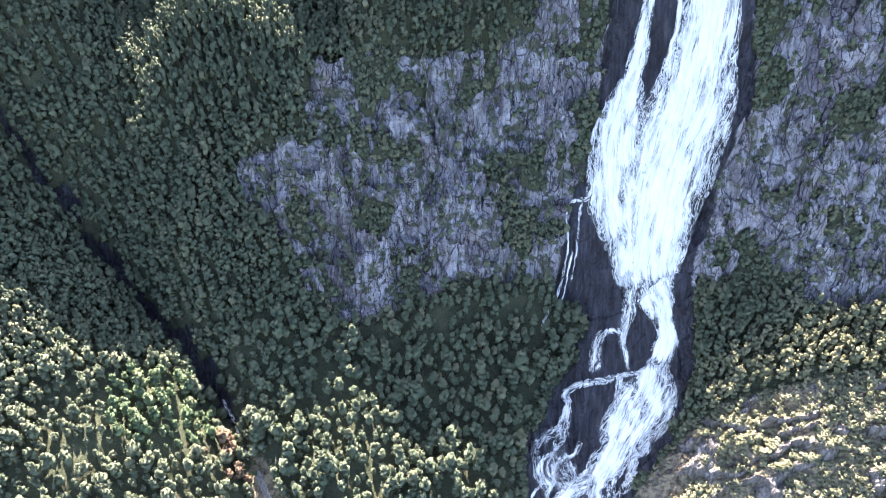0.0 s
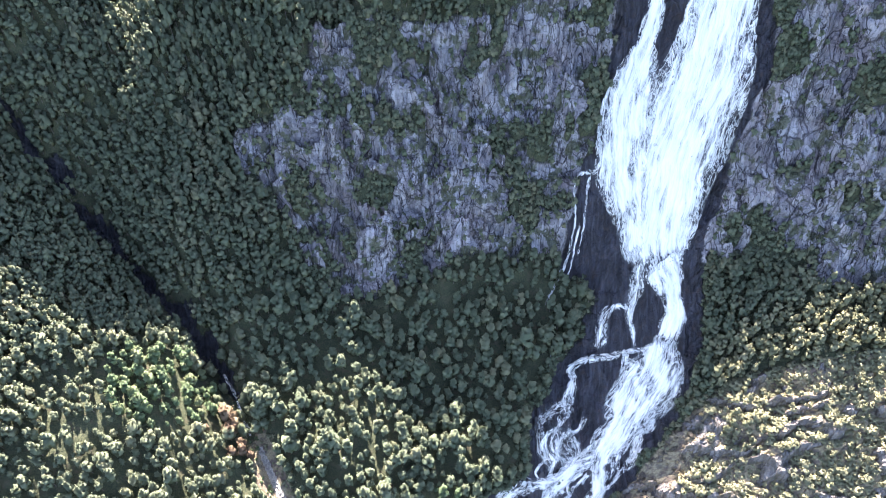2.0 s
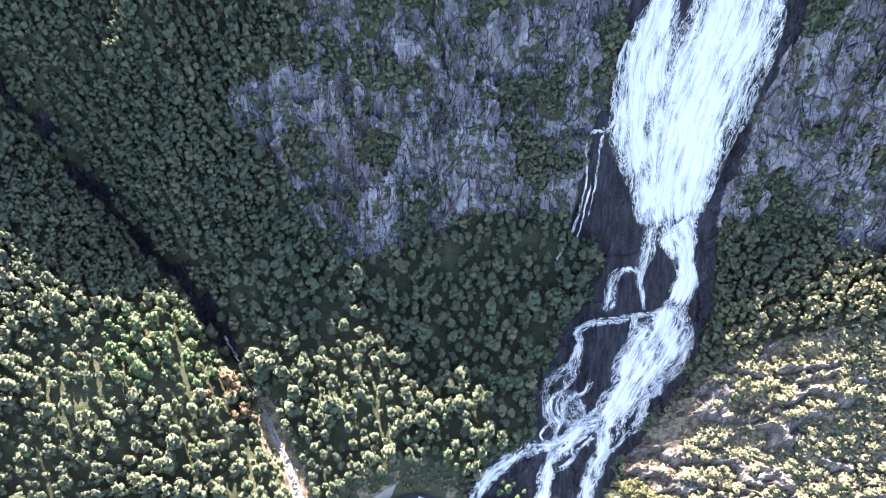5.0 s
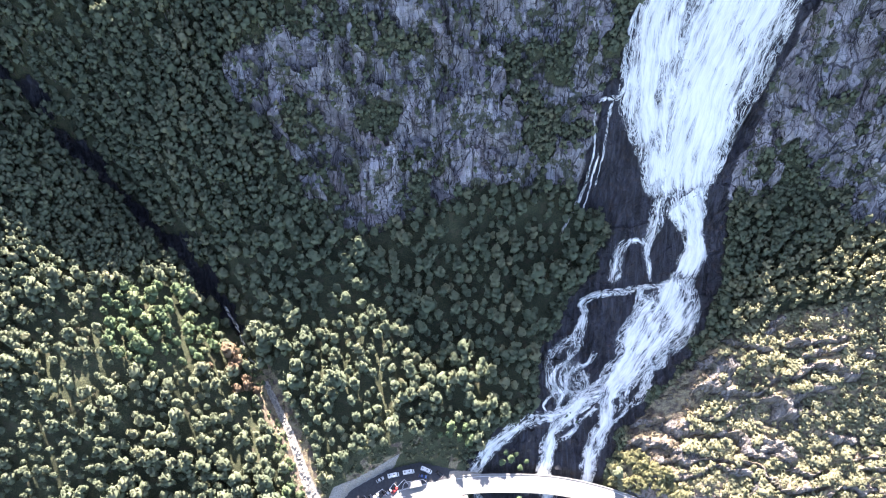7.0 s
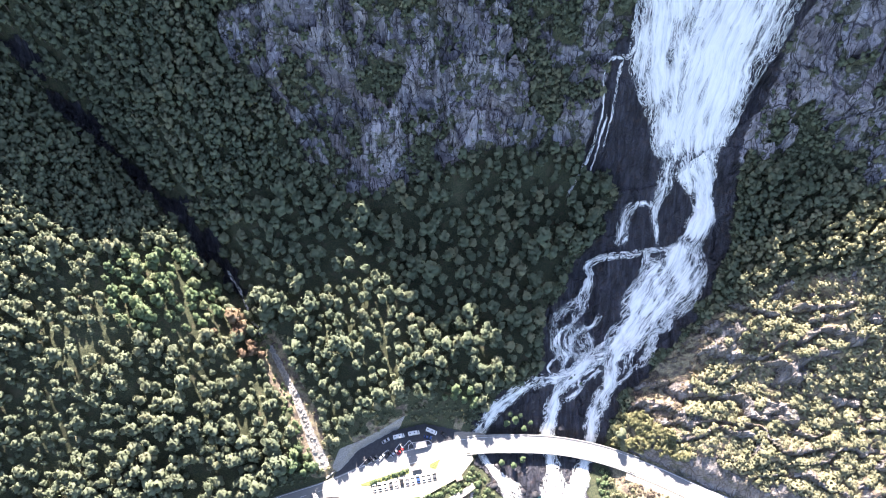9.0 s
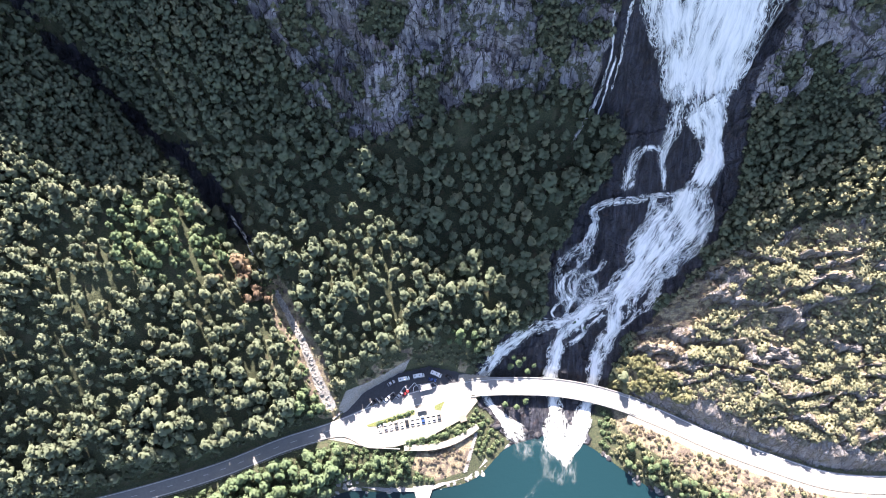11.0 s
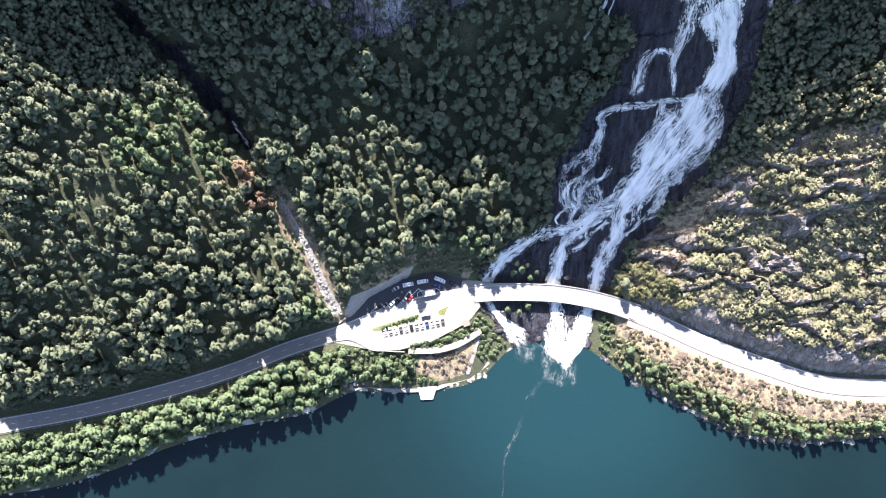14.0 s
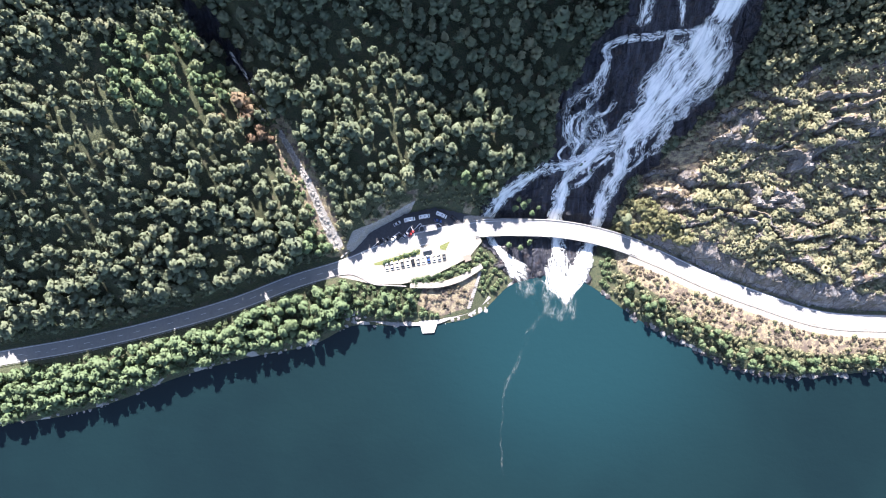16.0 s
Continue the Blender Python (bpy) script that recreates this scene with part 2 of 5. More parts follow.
CONCRETE = stone_material("concrete", (0.25, 0.245, 0.23), (0.36, 0.35, 0.33), 0.7)
STONE = stone_material("pale_stone", (0.17, 0.165, 0.16), (0.34, 0.325, 0.31), 0.9)
STONE_DARK = stone_material("wet_stone", (0.03, 0.03, 0.035), (0.09, 0.085, 0.09), 0.7, 0.5)
STEEL = plain_material("galvanised_steel", (0.4, 0.41, 0.42), 0.45, 0.8)
PAINT_WHITE = plain_material("white_road_paint", (0.78, 0.78, 0.76), 0.7)
RUBBER = plain_material("rubber", (0.02, 0.02, 0.02), 0.8)
GLASS = glass_material()
WOOD = plain_material("weathered_wood", (0.2, 0.17, 0.14), 0.8)
ROOF = plain_material("grey_roofing", (0.2, 0.2, 0.21), 0.7)
CAR_PAINTS = {"white": plain_material("white_paint", (0.78, 0.78, 0.77), 0.25), "silver": plain_material("silver_paint", (0.45, 0.46, 0.48), 0.3, 0.6),
              "black": plain_material("black_paint", (0.015, 0.015, 0.018), 0.2), "red": plain_material("red_paint", (0.42, 0.025, 0.025), 0.25),
              "blue": plain_material("blue_paint", (0.03, 0.07, 0.2), 0.25), "grey": plain_material("grey_paint", (0.12, 0.125, 0.13), 0.3, 0.4)}
LAMP_CLEAR = plain_material("headlight_glass", (0.7, 0.72, 0.75), 0.15)
LAMP_RED = plain_material("tail_light_plastic", (0.35, 0.02, 0.02), 0.3)

# ---- the lie of the land: plain functions of the plan ----
ROAD_X = [-420, -320, -253, -208, -162, -125, -95, -67, -39, -8, 23, 53, 78, 103, 130, 160, 190, 223, 320, 420]
ROAD_Y = [22, 32, 46, 54.5, 66, 77.5, 89.5, 98.5, 110, 118, 121, 120, 115, 106, 94, 83, 74, 72, 76, 82]
SHORE_X = [-420, -257, -227, -193, -165, -127, -83, -64, -40, -18, 8, 24, 40, 50, 68, 80, 93, 127, 145, 179, 228, 420]
SHORE_Y = [-14, 9, 13, 22.5, 34, 46, 56, 65.5, 66, 67, 74, 89, 94, 96, 90, 82, 73, 55, 46, 41, 45, 48]
ROAD_Z = 10.0
AWAY = [12, 45, 80, 115, 150, 185, 220]
PROFILES = {
    -300: (20, 42, 70, 95, 118, 140, 165), -220: (20, 45, 70, 90, 108, 127, 152),
    -170: (20, 48, 72, 84, 98, 118, 145), -120: (20, 38, 52, 66, 92, 125, 154),
    -80: (16, 34, 46, 66, 100, 142, 178), -30: (13, 39, 55, 74, 108, 150, 188),
    20: (12, 36, 52, 76, 112, 150, 188), 70: (8, 26, 45, 70, 108, 148, 184),
    110: (20, 34, 51, 73, 107, 149, 190), 150: (20, 36, 58, 76, 106, 150, 194),
    190: (20, 37, 60, 83, 108, 150, 194), 260: (20, 39, 64, 88, 114, 152, 196),
}
# crest is out of view; its heights are shaped to place its shadow edge
CREST_Y, CREST_X, CREST_Z = 440.0, [-420, -270, -240, -208, -180, -162, -130, -102, -84, -67, -20, 46, 90, 125, 420], [384, 386, 380, 374, 335, 306, 308, 344, 370, 380, 378, 380, 377, 378, 382]
GULLY = [(-72, 108, 2, 6), (-98, 159, 11, 11), (-118, 196, 27, 17), (-134, 219, 34, 18), (-170, 250, 44, 21), (-205, 282, 46, 22), (-232, 304, 46, 23), (-300, 372, 46, 26), (-380, 450, 40, 30)]


def smooth_curve(x, xs, ys):
    """Cubic through points with non-overshooting tangents."""
    xs, ys = np.asarray(xs, float), np.asarray(ys, float)
    d = np.diff(ys) / np.diff(xs)
    m = np.r_[d[0], (d[1:] + d[:-1]) / 2, d[-1]]
    flat = np.r_[False, d[1:] * d[:-1] <= 0, False]
    m[flat] = 0
    x = np.clip(x, xs[0], xs[-1])
    i = np.clip(np.searchsorted(xs, x) - 1, 0, len(xs) - 2)
    w = xs[i + 1] - xs[i]
    u = (x - xs[i]) / w
    return (2 * u**3 - 3 * u**2 + 1) * ys[i] + (u**3 - 2 * u**2 + u) * w * m[i] + (-2 * u**3 + 3 * u**2) * ys[i + 1] + (u**3 - u**2) * w * m[i + 1]


def step(a, b, v):
    u = np.clip((np.asarray(v, float) - a) / (b - a), 0, 1)
    return u * u * (3 - 2 * u)


def road_y(x):
    return smooth_curve(x, ROAD_X, ROAD_Y)


def shore_y(x):
    return smooth_curve(x, SHORE_X, SHORE_Y)


def lattice(ix, iy, seed):
    n = (ix.astype(np.int64) * 374761393 + iy.astype(np.int64) * 668265263 + seed * 974634777) & 0xFFFFFFFF
    n = ((n ^ (n >> 13)) * 1274126177) & 0xFFFFFFFF
    return ((n ^ (n >> 16)) & 0xFFFF) / 65535.0


def value_noise(x, y, seed=0):
    """Smooth noise from 0 to 1."""
    x, y = np.asarray(x, float), np.asarray(y, float)
    ix, iy = np.floor(x), np.floor(y)
    u, v = x - ix, y - iy
    u, v = u * u * u * (u * (u * 6 - 15) + 10), v * v * v * (v * (v * 6 - 15) + 10)
    a, b = lattice(ix, iy, seed), lattice(ix + 1, iy, seed)
    c, d = lattice(ix, iy + 1, seed), lattice(ix + 1, iy + 1, seed)
    return (a * (1 - u) + b * u) * (1 - v) + (c * (1 - u) + d * u) * v


def rough(x, y, seed=0, octaves=4):
    """Several octaves of noise, about -0.5 to 0.5."""
    total, gain = 0.0, 0.5
    for o in range(octaves):
        total = total + gain * (value_noise(x * 2**o + 17.3 * o, y * 2**o - 9.1 * o, seed + o) - 0.5)
        gain *= 0.5
    return total * 1.3


def line_reach(x, y, line):
    """For every place: the distance to a line in the plan, and the line's further values there."""
    best = np.full(np.shape(x), 1e9)
    extra = [np.zeros(np.shape(x)) for _ in line[0][2:]]
    for a, b in zip(line[:-1], line[1:]):
        dx, dy = b[0] - a[0], b[1] - a[1]
        u = np.clip(((x - a[0]) * dx + (y - a[1]) * dy) / (dx * dx + dy * dy), 0, 1)
        d = np.hypot(x - a[0] - u * dx, y - a[1] - u * dy)
        near = d < best
        best = np.where(near, d, best)
        extra = [np.where(near, a[2 + k] + u * (b[2 + k] - a[2 + k]), e) for k, e in enumerate(extra)]
    return best, extra


def inside(x, y, outline, soft=6.0):
    """1 inside an outline in the plan, 0 outside, with a soft edge."""
    odd = np.zeros(np.shape(x), bool)
    for (ax, ay), (bx, by) in zip(outline, outline[1:] + outline[:1]):
        cross = (ay > y) != (by > y)
        odd ^= cross & (x < (bx - ax) * (y - ay) / ((by - ay) or 1e-9) + ax)
    d, _ = line_reach(x, y, outline + outline[:1])
    return step(-soft, soft, np.where(odd, d, -d))


def river_gap(x):
    """1 where the road runs on the bridge."""
    return step(4, 14, x) * (1 - step(80, 92, x))


def land(x, y):
    x, y = np.asarray(x, float), np.asarray(y, float)
    s = y - road_y(x)
    stations = sorted(PROFILES)
    rows = np.stack([smooth_curve(s, AWAY, PROFILES[k]) for k in stations])
    # across the stations
    xs = np.array(stations, float)
    xc = np.clip(x, xs[0], xs[-1] - 1e-6)
    i = np.clip(np.searchsorted(xs, xc, side="right") - 1, 0, len(xs) - 2)
    u = (xc - xs[i]) / (xs[i + 1] - xs[i])
    u = u * u * (3 - 2 * u) * 0.5 + u * 0.5
    hill = np.take_along_axis(rows, i[None], 0)[0] * (1 - u) + np.take_along_axis(rows, i[None] + 1, 0)[0] * u
    # unseen shelf behind the spur, crest set back to let sun reach it
    back = step(-205, -180, x) * (1 - step(-60, -35, x)) * np.clip((y - 322) / (CREST_Y - 322), 0, 1)
    over = np.maximum(s - (CREST_Y - 322) * (back - back ** 3) - AWAY[-1], 0)
    crest = smooth_curve(x, CREST_X, CREST_Z) + rough(x / 25, y / 60, 9) * 8
    rise = np.clip(over / np.maximum(CREST_Y - road_y(x) - AWAY[-1], 30), 0, 1)
    hill = hill + (crest - hill) * rise + np.maximum(y - CREST_Y, 0) * 0.25
    hill = hill + rough(x / 60, y / 60, 3, 3) * 14 * step(25, 70, s)
    # a wooded knoll over the gully, raised to lift its treetops into the sun
    hill = hill + 19 * np.exp(-((x + 110) / 26) ** 2 - ((y - 332) / 26) ** 2)
    # spur built up so that it catches sunlight as well
    spur, _ = line_reach(x, y, [(-118, 350), (-136, 324), (-146, 304)])
    hill = hill + 15 * np.exp(-(spur / 14) ** 2)
    d, (deep, wide) = line_reach(x, y, GULLY)
    hill = hill - deep * np.exp(-np.abs(d / wide) ** 1.5)
    # shelf of the road and the bank down to the water
    gap = river_gap(x)
    shelf = ROAD_Z - gap * 6.0
    up = step(5.5, 12, s)
    shore = shore_y(x)
    u = np.clip((road_y(x) - 6 - y) / np.maximum(road_y(x) - 6 - shore, 4), 0, None)
    bank = shelf * (1 - np.minimum(u, 1) ** (1.6 + 1.4 * (1 - step(-75, -55, x) * (1 - step(85, 105, x))))) - np.maximum(u - 1, 0) * 26
    bank = np.maximum(bank, -22)
    return np.where(s > -6, shelf * (1 - up) + np.maximum(hill, shelf) * up, bank)

# streams of the waterfall: middle of the stream in the plan, its width and how full it is, from the top down
STREAMS = {
    "main_fall": (0.67, [(133, 356, 16), (133.2, 343.2, 18), (133.2, 329.8, 27), (131.2, 315.4, 36), (127.6, 302.2, 45), (121.5, 288.8, 48), (116.5, 275.9, 44), (114, 262.4, 36), (112.5, 250.9, 31), (113, 240.5, 24)]),
    "side_fall": (0.62, [(108, 362, 9), (107.5, 350.5, 9), (104.5, 337.2, 9), (101.2, 324.4, 11), (96.7, 313.1, 18), (94, 303.8, 27), (93.5, 289.6, 31), (94, 277.8, 25), (97, 267.2, 18), (99, 258.8, 14), (102.5, 245.4, 10)]),
    "thin_fall": (0.52, [(121.5, 358, 3), (120.9, 346.2, 3), (119.9, 332.5, 3), (117.1, 319.3, 4), (112.9, 306.4, 4)]),
    "neck": (0.7, [(113.9, 244, 20), (118, 234.3, 14), (119.8, 224.9, 12), (117.8, 215.9, 12), (114.2, 209, 17)]),
    "block_fall": (0.56, [(102.4, 245.8, 7), (101.3, 236.3, 8), (99, 229, 5), (100.9, 217.4, 2.5), (101.8, 211, 2.5)]),
    "left_block_fall": (0.5, [(97, 231, 3), (91, 232.5, 3), (87.5, 231, 6), (85, 221.7, 8), (83, 211, 8)]),
    "ledge_stream": (0.47, [(112, 212, 6), (105.1, 211.4, 4), (95, 211.5, 4), (85, 211.1, 4), (73.3, 210.6, 4.5), (69.2, 208, 5), (69.9, 204.2, 4), (68.3, 196.7, 7), (66, 189.2, 10), (65.6, 181.5, 5)]),
    "lower_fall": (0.62, [(114.2, 212, 16), (112.6, 206, 22), (110.8, 201, 30), (103.9, 192.8, 30), (97.9, 183.8, 30), (92.4, 176.6, 19), (83.8, 166.9, 12), (80.7, 159.1, 9), (81, 151, 8), (76.4, 143, 9), (72.6, 131.7, 8), (71.4, 123, 7), (66.4, 110.4, 9), (64, 101, 12), (60.5, 94, 12), (58, 87, 8), (55.5, 79, 3)]),
    "right_braid": (0.4, [(122.4, 195.1, 6), (118.2, 186.4, 8), (106.7, 177.7, 7), (100.9, 170.3, 6), (98.1, 162.6, 7), (91.2, 156.7, 5), (84, 150.9, 5)]),
    "middle_branch": (0.58, [(80, 166, 8), (71, 164.4, 8), (65.2, 158.3, 9), (56.2, 151.4, 8), (51.4, 143, 8), (49.4, 134.5, 9), (48.5, 125.9, 11), (50.4, 113.3, 9), (51, 104, 13), (51.5, 96, 16), (52.6, 90, 15), (54, 84, 9), (54.5, 77, 3)]),
    "left_branch": (0.54, [(66.1, 159.9, 5), (52.9, 154.1, 6), (40.1, 150.9, 7), (29.9, 145.1, 7), (19.2, 138, 7), (13.9, 130.9, 6), (11.4, 126.8, 6), (13.1, 116, 5), (20.3, 106.7, 6), (27.5, 98.5, 11), (33, 91, 16)]),
    "foam_web": (0.3, [(69, 193, 8), (62.6, 190, 9), (55.2, 186.3, 9), (50.5, 180.8, 7), (51, 170.1, 7), (55, 162.3, 8), (60, 157.5, 8)]),
    "foam_rapids": (0.28, [(65.3, 184, 14), (62, 176, 22), (66, 168.2, 26), (72.9, 162, 22)]),
    "cliff_trickle": (0.5, [(88.6, 316.5, 1.8), (82, 306.9, 1.8), (80, 296.9, 1.8), (79.8, 285, 1.8), (71.1, 284, 1.6), (68.4, 277.2, 1.6), (69.6, 268.9, 1.4), (68.2, 260.8, 1.5), (63.5, 250.5, 1.6), (58.1, 241.7, 1.4), (53.5, 232.7, 1.3)]),
    "foam_spray": (0.24, [(48, 96, 30), (50, 88, 34), (52, 80, 30), (51, 72, 20), (48, 66, 10)]),
    "side_spray": (0.24, [(30, 96, 14), (34, 89, 20), (37, 83, 18), (38, 77, 10)]),
    "foam_trail": (0.17, [(52, 86, 20), (44, 74, 11), (37, 66.3, 6), (29, 47.5, 4), (22.8, 35, 2.6), (20.8, 22.7, 1.8), (20, 4.3, 1.6), (21, -10.8, 1.6), (22.7, -34, 1.6)]),
    "gully_stream": (0.34, [(-124, 206, 2), (-119, 199, 2.4), (-112, 187, 2), (-106, 177, 2.4), (-100, 167, 2)]),
    "ledge_drip": (0.42, [(97, 211, 4), (96, 204, 3), (93.5, 197, 2.5), (92, 190, 2)]),
    "third_trickle": (0.45, [(76.5, 284, 1.2), (75, 272, 1.4), (73.5, 262, 1.2), (70, 252, 1.2)]),
    "wall_trickle": (0.36, [(60, 222, 1.2), (57.5, 212, 1.3), (56, 203, 1.0)]),
    "second_trickle": (0.5, [(72.1, 266.5, 1.3), (68.7, 254.5, 1.1), (64.4, 239.5, 1.1)]),
}
# thin braids that wander between the lower falls
braid_rng = random.Random(5)
for count, (a, b) in enumerate((((104, 190), (84, 152)), ((112, 186), (90, 158)), ((99, 180), (72, 152)), ((90, 176), (62, 146)), ((84, 182), (57, 152)), ((76, 186), (53, 160)), ((68, 190), (50, 163)), ((62, 186), (60, 158)), ((70, 178), (66, 150)), ((92, 166), (76, 138)), ((74, 160), (52, 140)), ((86, 158), (74, 134)), ((60, 172), (46, 152)), ((80, 172), (70, 156)), ((110, 196), (100, 166)), ((56, 180), (54, 156)))):
    sway = braid_rng.uniform(-1, 1)
    STREAMS["thin_braid_%d" % count] = (braid_rng.uniform(0.42, 0.56), [(a[0] + (b[0] - a[0]) * u + 4.5 * math.sin(2.2 * math.pi * u + sway * 3) * math.sin(math.pi * u), a[1] + (b[1] - a[1]) * u + braid_rng.uniform(-1.5, 1.5), braid_rng.uniform(1.3, 3.2)) for u in (0, 0.17, 0.33, 0.5, 0.67, 0.83, 1)])
WET = [(92, 372), (89, 340), (78, 300), (68, 267), (66, 250), (84, 238), (68, 218), (56, 203), (46, 180), (46, 160), (22, 143), (8, 131), (9, 112), (25, 90), (68, 89), (73, 107), (79, 128), (90, 147), (106, 164), (128, 186), (133, 218), (133, 245), (143, 274), (156, 302), (150, 345), (149, 372)]
CLIFF = [(-116, 282), (-75, 298), (-66, 325), (-25, 333), (29, 338), (50, 349), (40, 390), (103, 390), (85, 316), (71, 275), (65, 257), (5, 250), (-26, 236), (-69, 231), (-80, 255)]
CLIFF_EAST = [(140, 390), (300, 380), (300, 222), (232, 220), (205, 219), (152, 237), (129, 232), (130, 257), (147, 299)]
LEDGES = [(88, 118), (90, 146), (128, 179), (150, 190), (300, 200), (300, 68), (223, 77), (190, 79), (160, 88), (128, 99), (103, 111)]
BARE = [(89, 125), (90, 146), (127, 179), (136, 172), (120, 150), (113, 124)]
DRY_SHORE = [(80, 112), (104, 98), (130, 86), (160, 75), (190, 66), (240, 64), (240, 56), (190, 54), (150, 62), (120, 74), (96, 90), (84, 98)]
SCREE = [(-98, 166, 1.2), (-95.5, 161, 1.4), (-84.5, 142, 1.8), (-76.5, 122.5, 2.4), (-70.5, 110, 2.8)]
LOT_NORTH = [(-68, 101), (-63, 107), (-54, 118), (-35, 128.5), (-18, 132.5), (-8, 130.5), (5, 127.5), (5, 121), (-8, 119), (-39, 111)]
LOT_SOUTH = [(-84, 94), (-67, 98), (-39, 108), (-8, 116), (6, 118), (8, 113), (1, 104), (-20, 93), (-36, 89), (-52, 89), (-67, 92)]
CUTTING = [(-66, 108), (-60, 123), (-36, 137), (-18, 142), (4, 139), (14, 130), (5, 127), (-8, 130), (-18, 132), (-35, 128), (-54, 118)]
SLAB = [(-66, 108), (-62, 117), (-50, 122), (-28, 134), (-31, 129), (-52, 117), (-63, 106)]
DIRT = [(-27, 78), (-24, 87), (7, 98), (2, 77), (-14, 72)]


def facets(u, v, seed):
    q = rough(u, v, seed, 3) * 6 + 50
    f = np.floor(q)
    return (f - 50 + step(0.7, 1.0, q - f)) / 6


def ridges(u, v, seed):
    return 1 - np.abs(2 * value_noise(u, v, seed) - 1) - 0.5


def planes(u, v, seed):
    """Broken blocks: every cell of a shaken grid is a tilted face with a step to the next."""
    best, out = np.full(np.shape(u), 1e9), np.zeros(np.shape(u))
    iu, iv = np.floor(u), np.floor(v)
    for a in (-1, 0, 1):
        for b in (-1, 0, 1):
            cu, cv = iu + a, iv + b
            du, dv = u - cu - lattice(cu, cv, seed), v - cv - lattice(cu, cv, seed + 1)
            d = du * du + dv * dv
            tilt = (lattice(cu, cv, seed + 2) - 0.5) * 1.6 * du + (lattice(cu, cv, seed + 3) - 0.5) * 1.6 * dv
            out = np.where(d < best, lattice(cu, cv, seed + 4) - 0.5 + tilt, out)
            best = np.minimum(best, d)
    return out


def zones(x, y):
    """Shares of rock, wet rock and gully shade, dry grass, pale stone and the lots."""
    s = y - road_y(x)
    patch = rough(x / 20, y / 13, 21, 4) * 0.75 + rough(x / 6.5, y / 6, 25, 3) * 0.5
    rock = np.maximum(inside(x, y, CLIFF, 7) * step(-0.16, -0.02, patch), inside(x, y, CLIFF_EAST, 7) * step(-0.22, -0.08, patch))
    ledge = inside(x, y, LEDGES, 5)
    q = (y + 0.16 * x + rough(x / 34, y / 20, 51) * 34 + rough(x / 12, y / 9, 53) * 9) / 12.5
    f = q - np.floor(q)
    rock = np.maximum(rock, ledge * step(-0.02, 0.02, f) * (1 - step(0.26, 0.4, f + 0.5 * rough(x / 5, y / 4, 59))) * step(-0.22, -0.06, rough(x / 16, y / 9, 55)))
    rock = np.maximum(rock, ledge * step(5, 6, s) * (1 - step(13, 18, s + rough(x / 9, y / 9, 58) * 14)))
    wet_shade = inside(x + 13 * rough(x / 11, y / 11, 63), y + 6 * rough(x / 8, y / 8, 64), WET, 3)
    # dark strip down the gully: its deep shade put into the colour
    bed, _ = line_reach(x, y, GULLY[2:])
    wet_shade = np.maximum(wet_shade, 1 - step(1.5, 6.0, bed + 14 * rough(x / 8, y / 8, 68)))
    shore = (1 - step(1.2, 3.2, y - shore_y(x) + rough(x / 7, y / 7, 5) * 4))
    dry = np.maximum.reduce([inside(x, y, DRY_SHORE, 3), inside(x, y, DIRT, 2), ledge * step(-0.4, -0.1, rough(x / 16, y / 9, 31)), inside(x, y, BARE, 4)])
    d, (w,) = line_reach(x, y, SCREE)
    dry = np.maximum.reduce([dry, (1 - step(5, 9, d + rough(x / 5, y / 5, 66) * 6)) * 0.9, inside(x, y, CUTTING, 2) * step(0.0, 0.25, rough(x / 6, y / 5, 67))])
    pale = np.maximum(1 - step(w * 0.7, w * 1.5, d), inside(x, y, SLAB, 1.0))
    pale = np.maximum(pale, shore * step(0.06, 0.2, rough(x / 7, y / 7, 61)) * 0.9)
    lots = np.maximum(inside(x, y, LOT_NORTH, 1.0), inside(x, y, LOT_SOUTH, 1.0))
    return {"rock": rock, "wet_shade": wet_shade, "dry": dry, "pale": pale, "ledge": ledge, "lots": lots}


def ground(x, y):
    """The finished height of the ground."""
    x, y = np.atleast_1d(np.asarray(x, float)), np.atleast_1d(np.asarray(y, float))
    s = y - road_y(x)
    z = land(x, y)
    m = zones(x, y)
    up = step(9, 22, s)
    bare = np.maximum(m["rock"] * (1 - m["ledge"] * 0.7), m["wet_shade"] * 0.22)
    z = z - m["wet_shade"] * up * 4.0
    bend = rough(x / 14, y / 30, 40) * 1.2
    slant = x + 0.35 * y
    z = z + up * bare * (13.0 * facets(x / 19 + bend, y / 26, 41) + 10.0 * planes(slant / 17 + bend, y / 15, 141) + 4.6 * planes(slant / 6.5 + bend * 2, y / 7.5, 151) + 1.2 * planes(x / 3.4 + bend * 3, y / 4.6, 161) + 4.0 * ridges(x / 9 + bend * 1.5, y / 34, 45) + 0.6 * rough(x / 3, y / 4, 47, 2))
    z = z + up * (1 - bare) * 2.2 * rough(x / 8, y / 8, 48, 3)
    q = (y + 0.16 * x + rough(x / 34, y / 20, 51) * 34 + rough(x / 12, y / 9, 53) * 9) / 12.5
    f = q - np.floor(q)
    z = z + m["ledge"] * up * (step(0.0, 0.15, f) - f) * 7.5 * (0.15 + 0.85 * step(-0.24, 0.06, rough(x / 16, y / 9, 55)))
    z = z + m["ledge"] * up * (1.6 * facets(x / 7, y / 3.5, 57) + 1.1 * planes(x / 6, y / 3, 171))
    flat = m["lots"]
    z = z * (1 - flat) + (ROAD_Z - 0.12) * flat
    on_road = (1 - step(5.0, 7.5, np.abs(s))) * (1 - river_gap(x))
    return z * (1 - on_road) + np.minimum(z, ROAD_Z - 0.12) * on_road


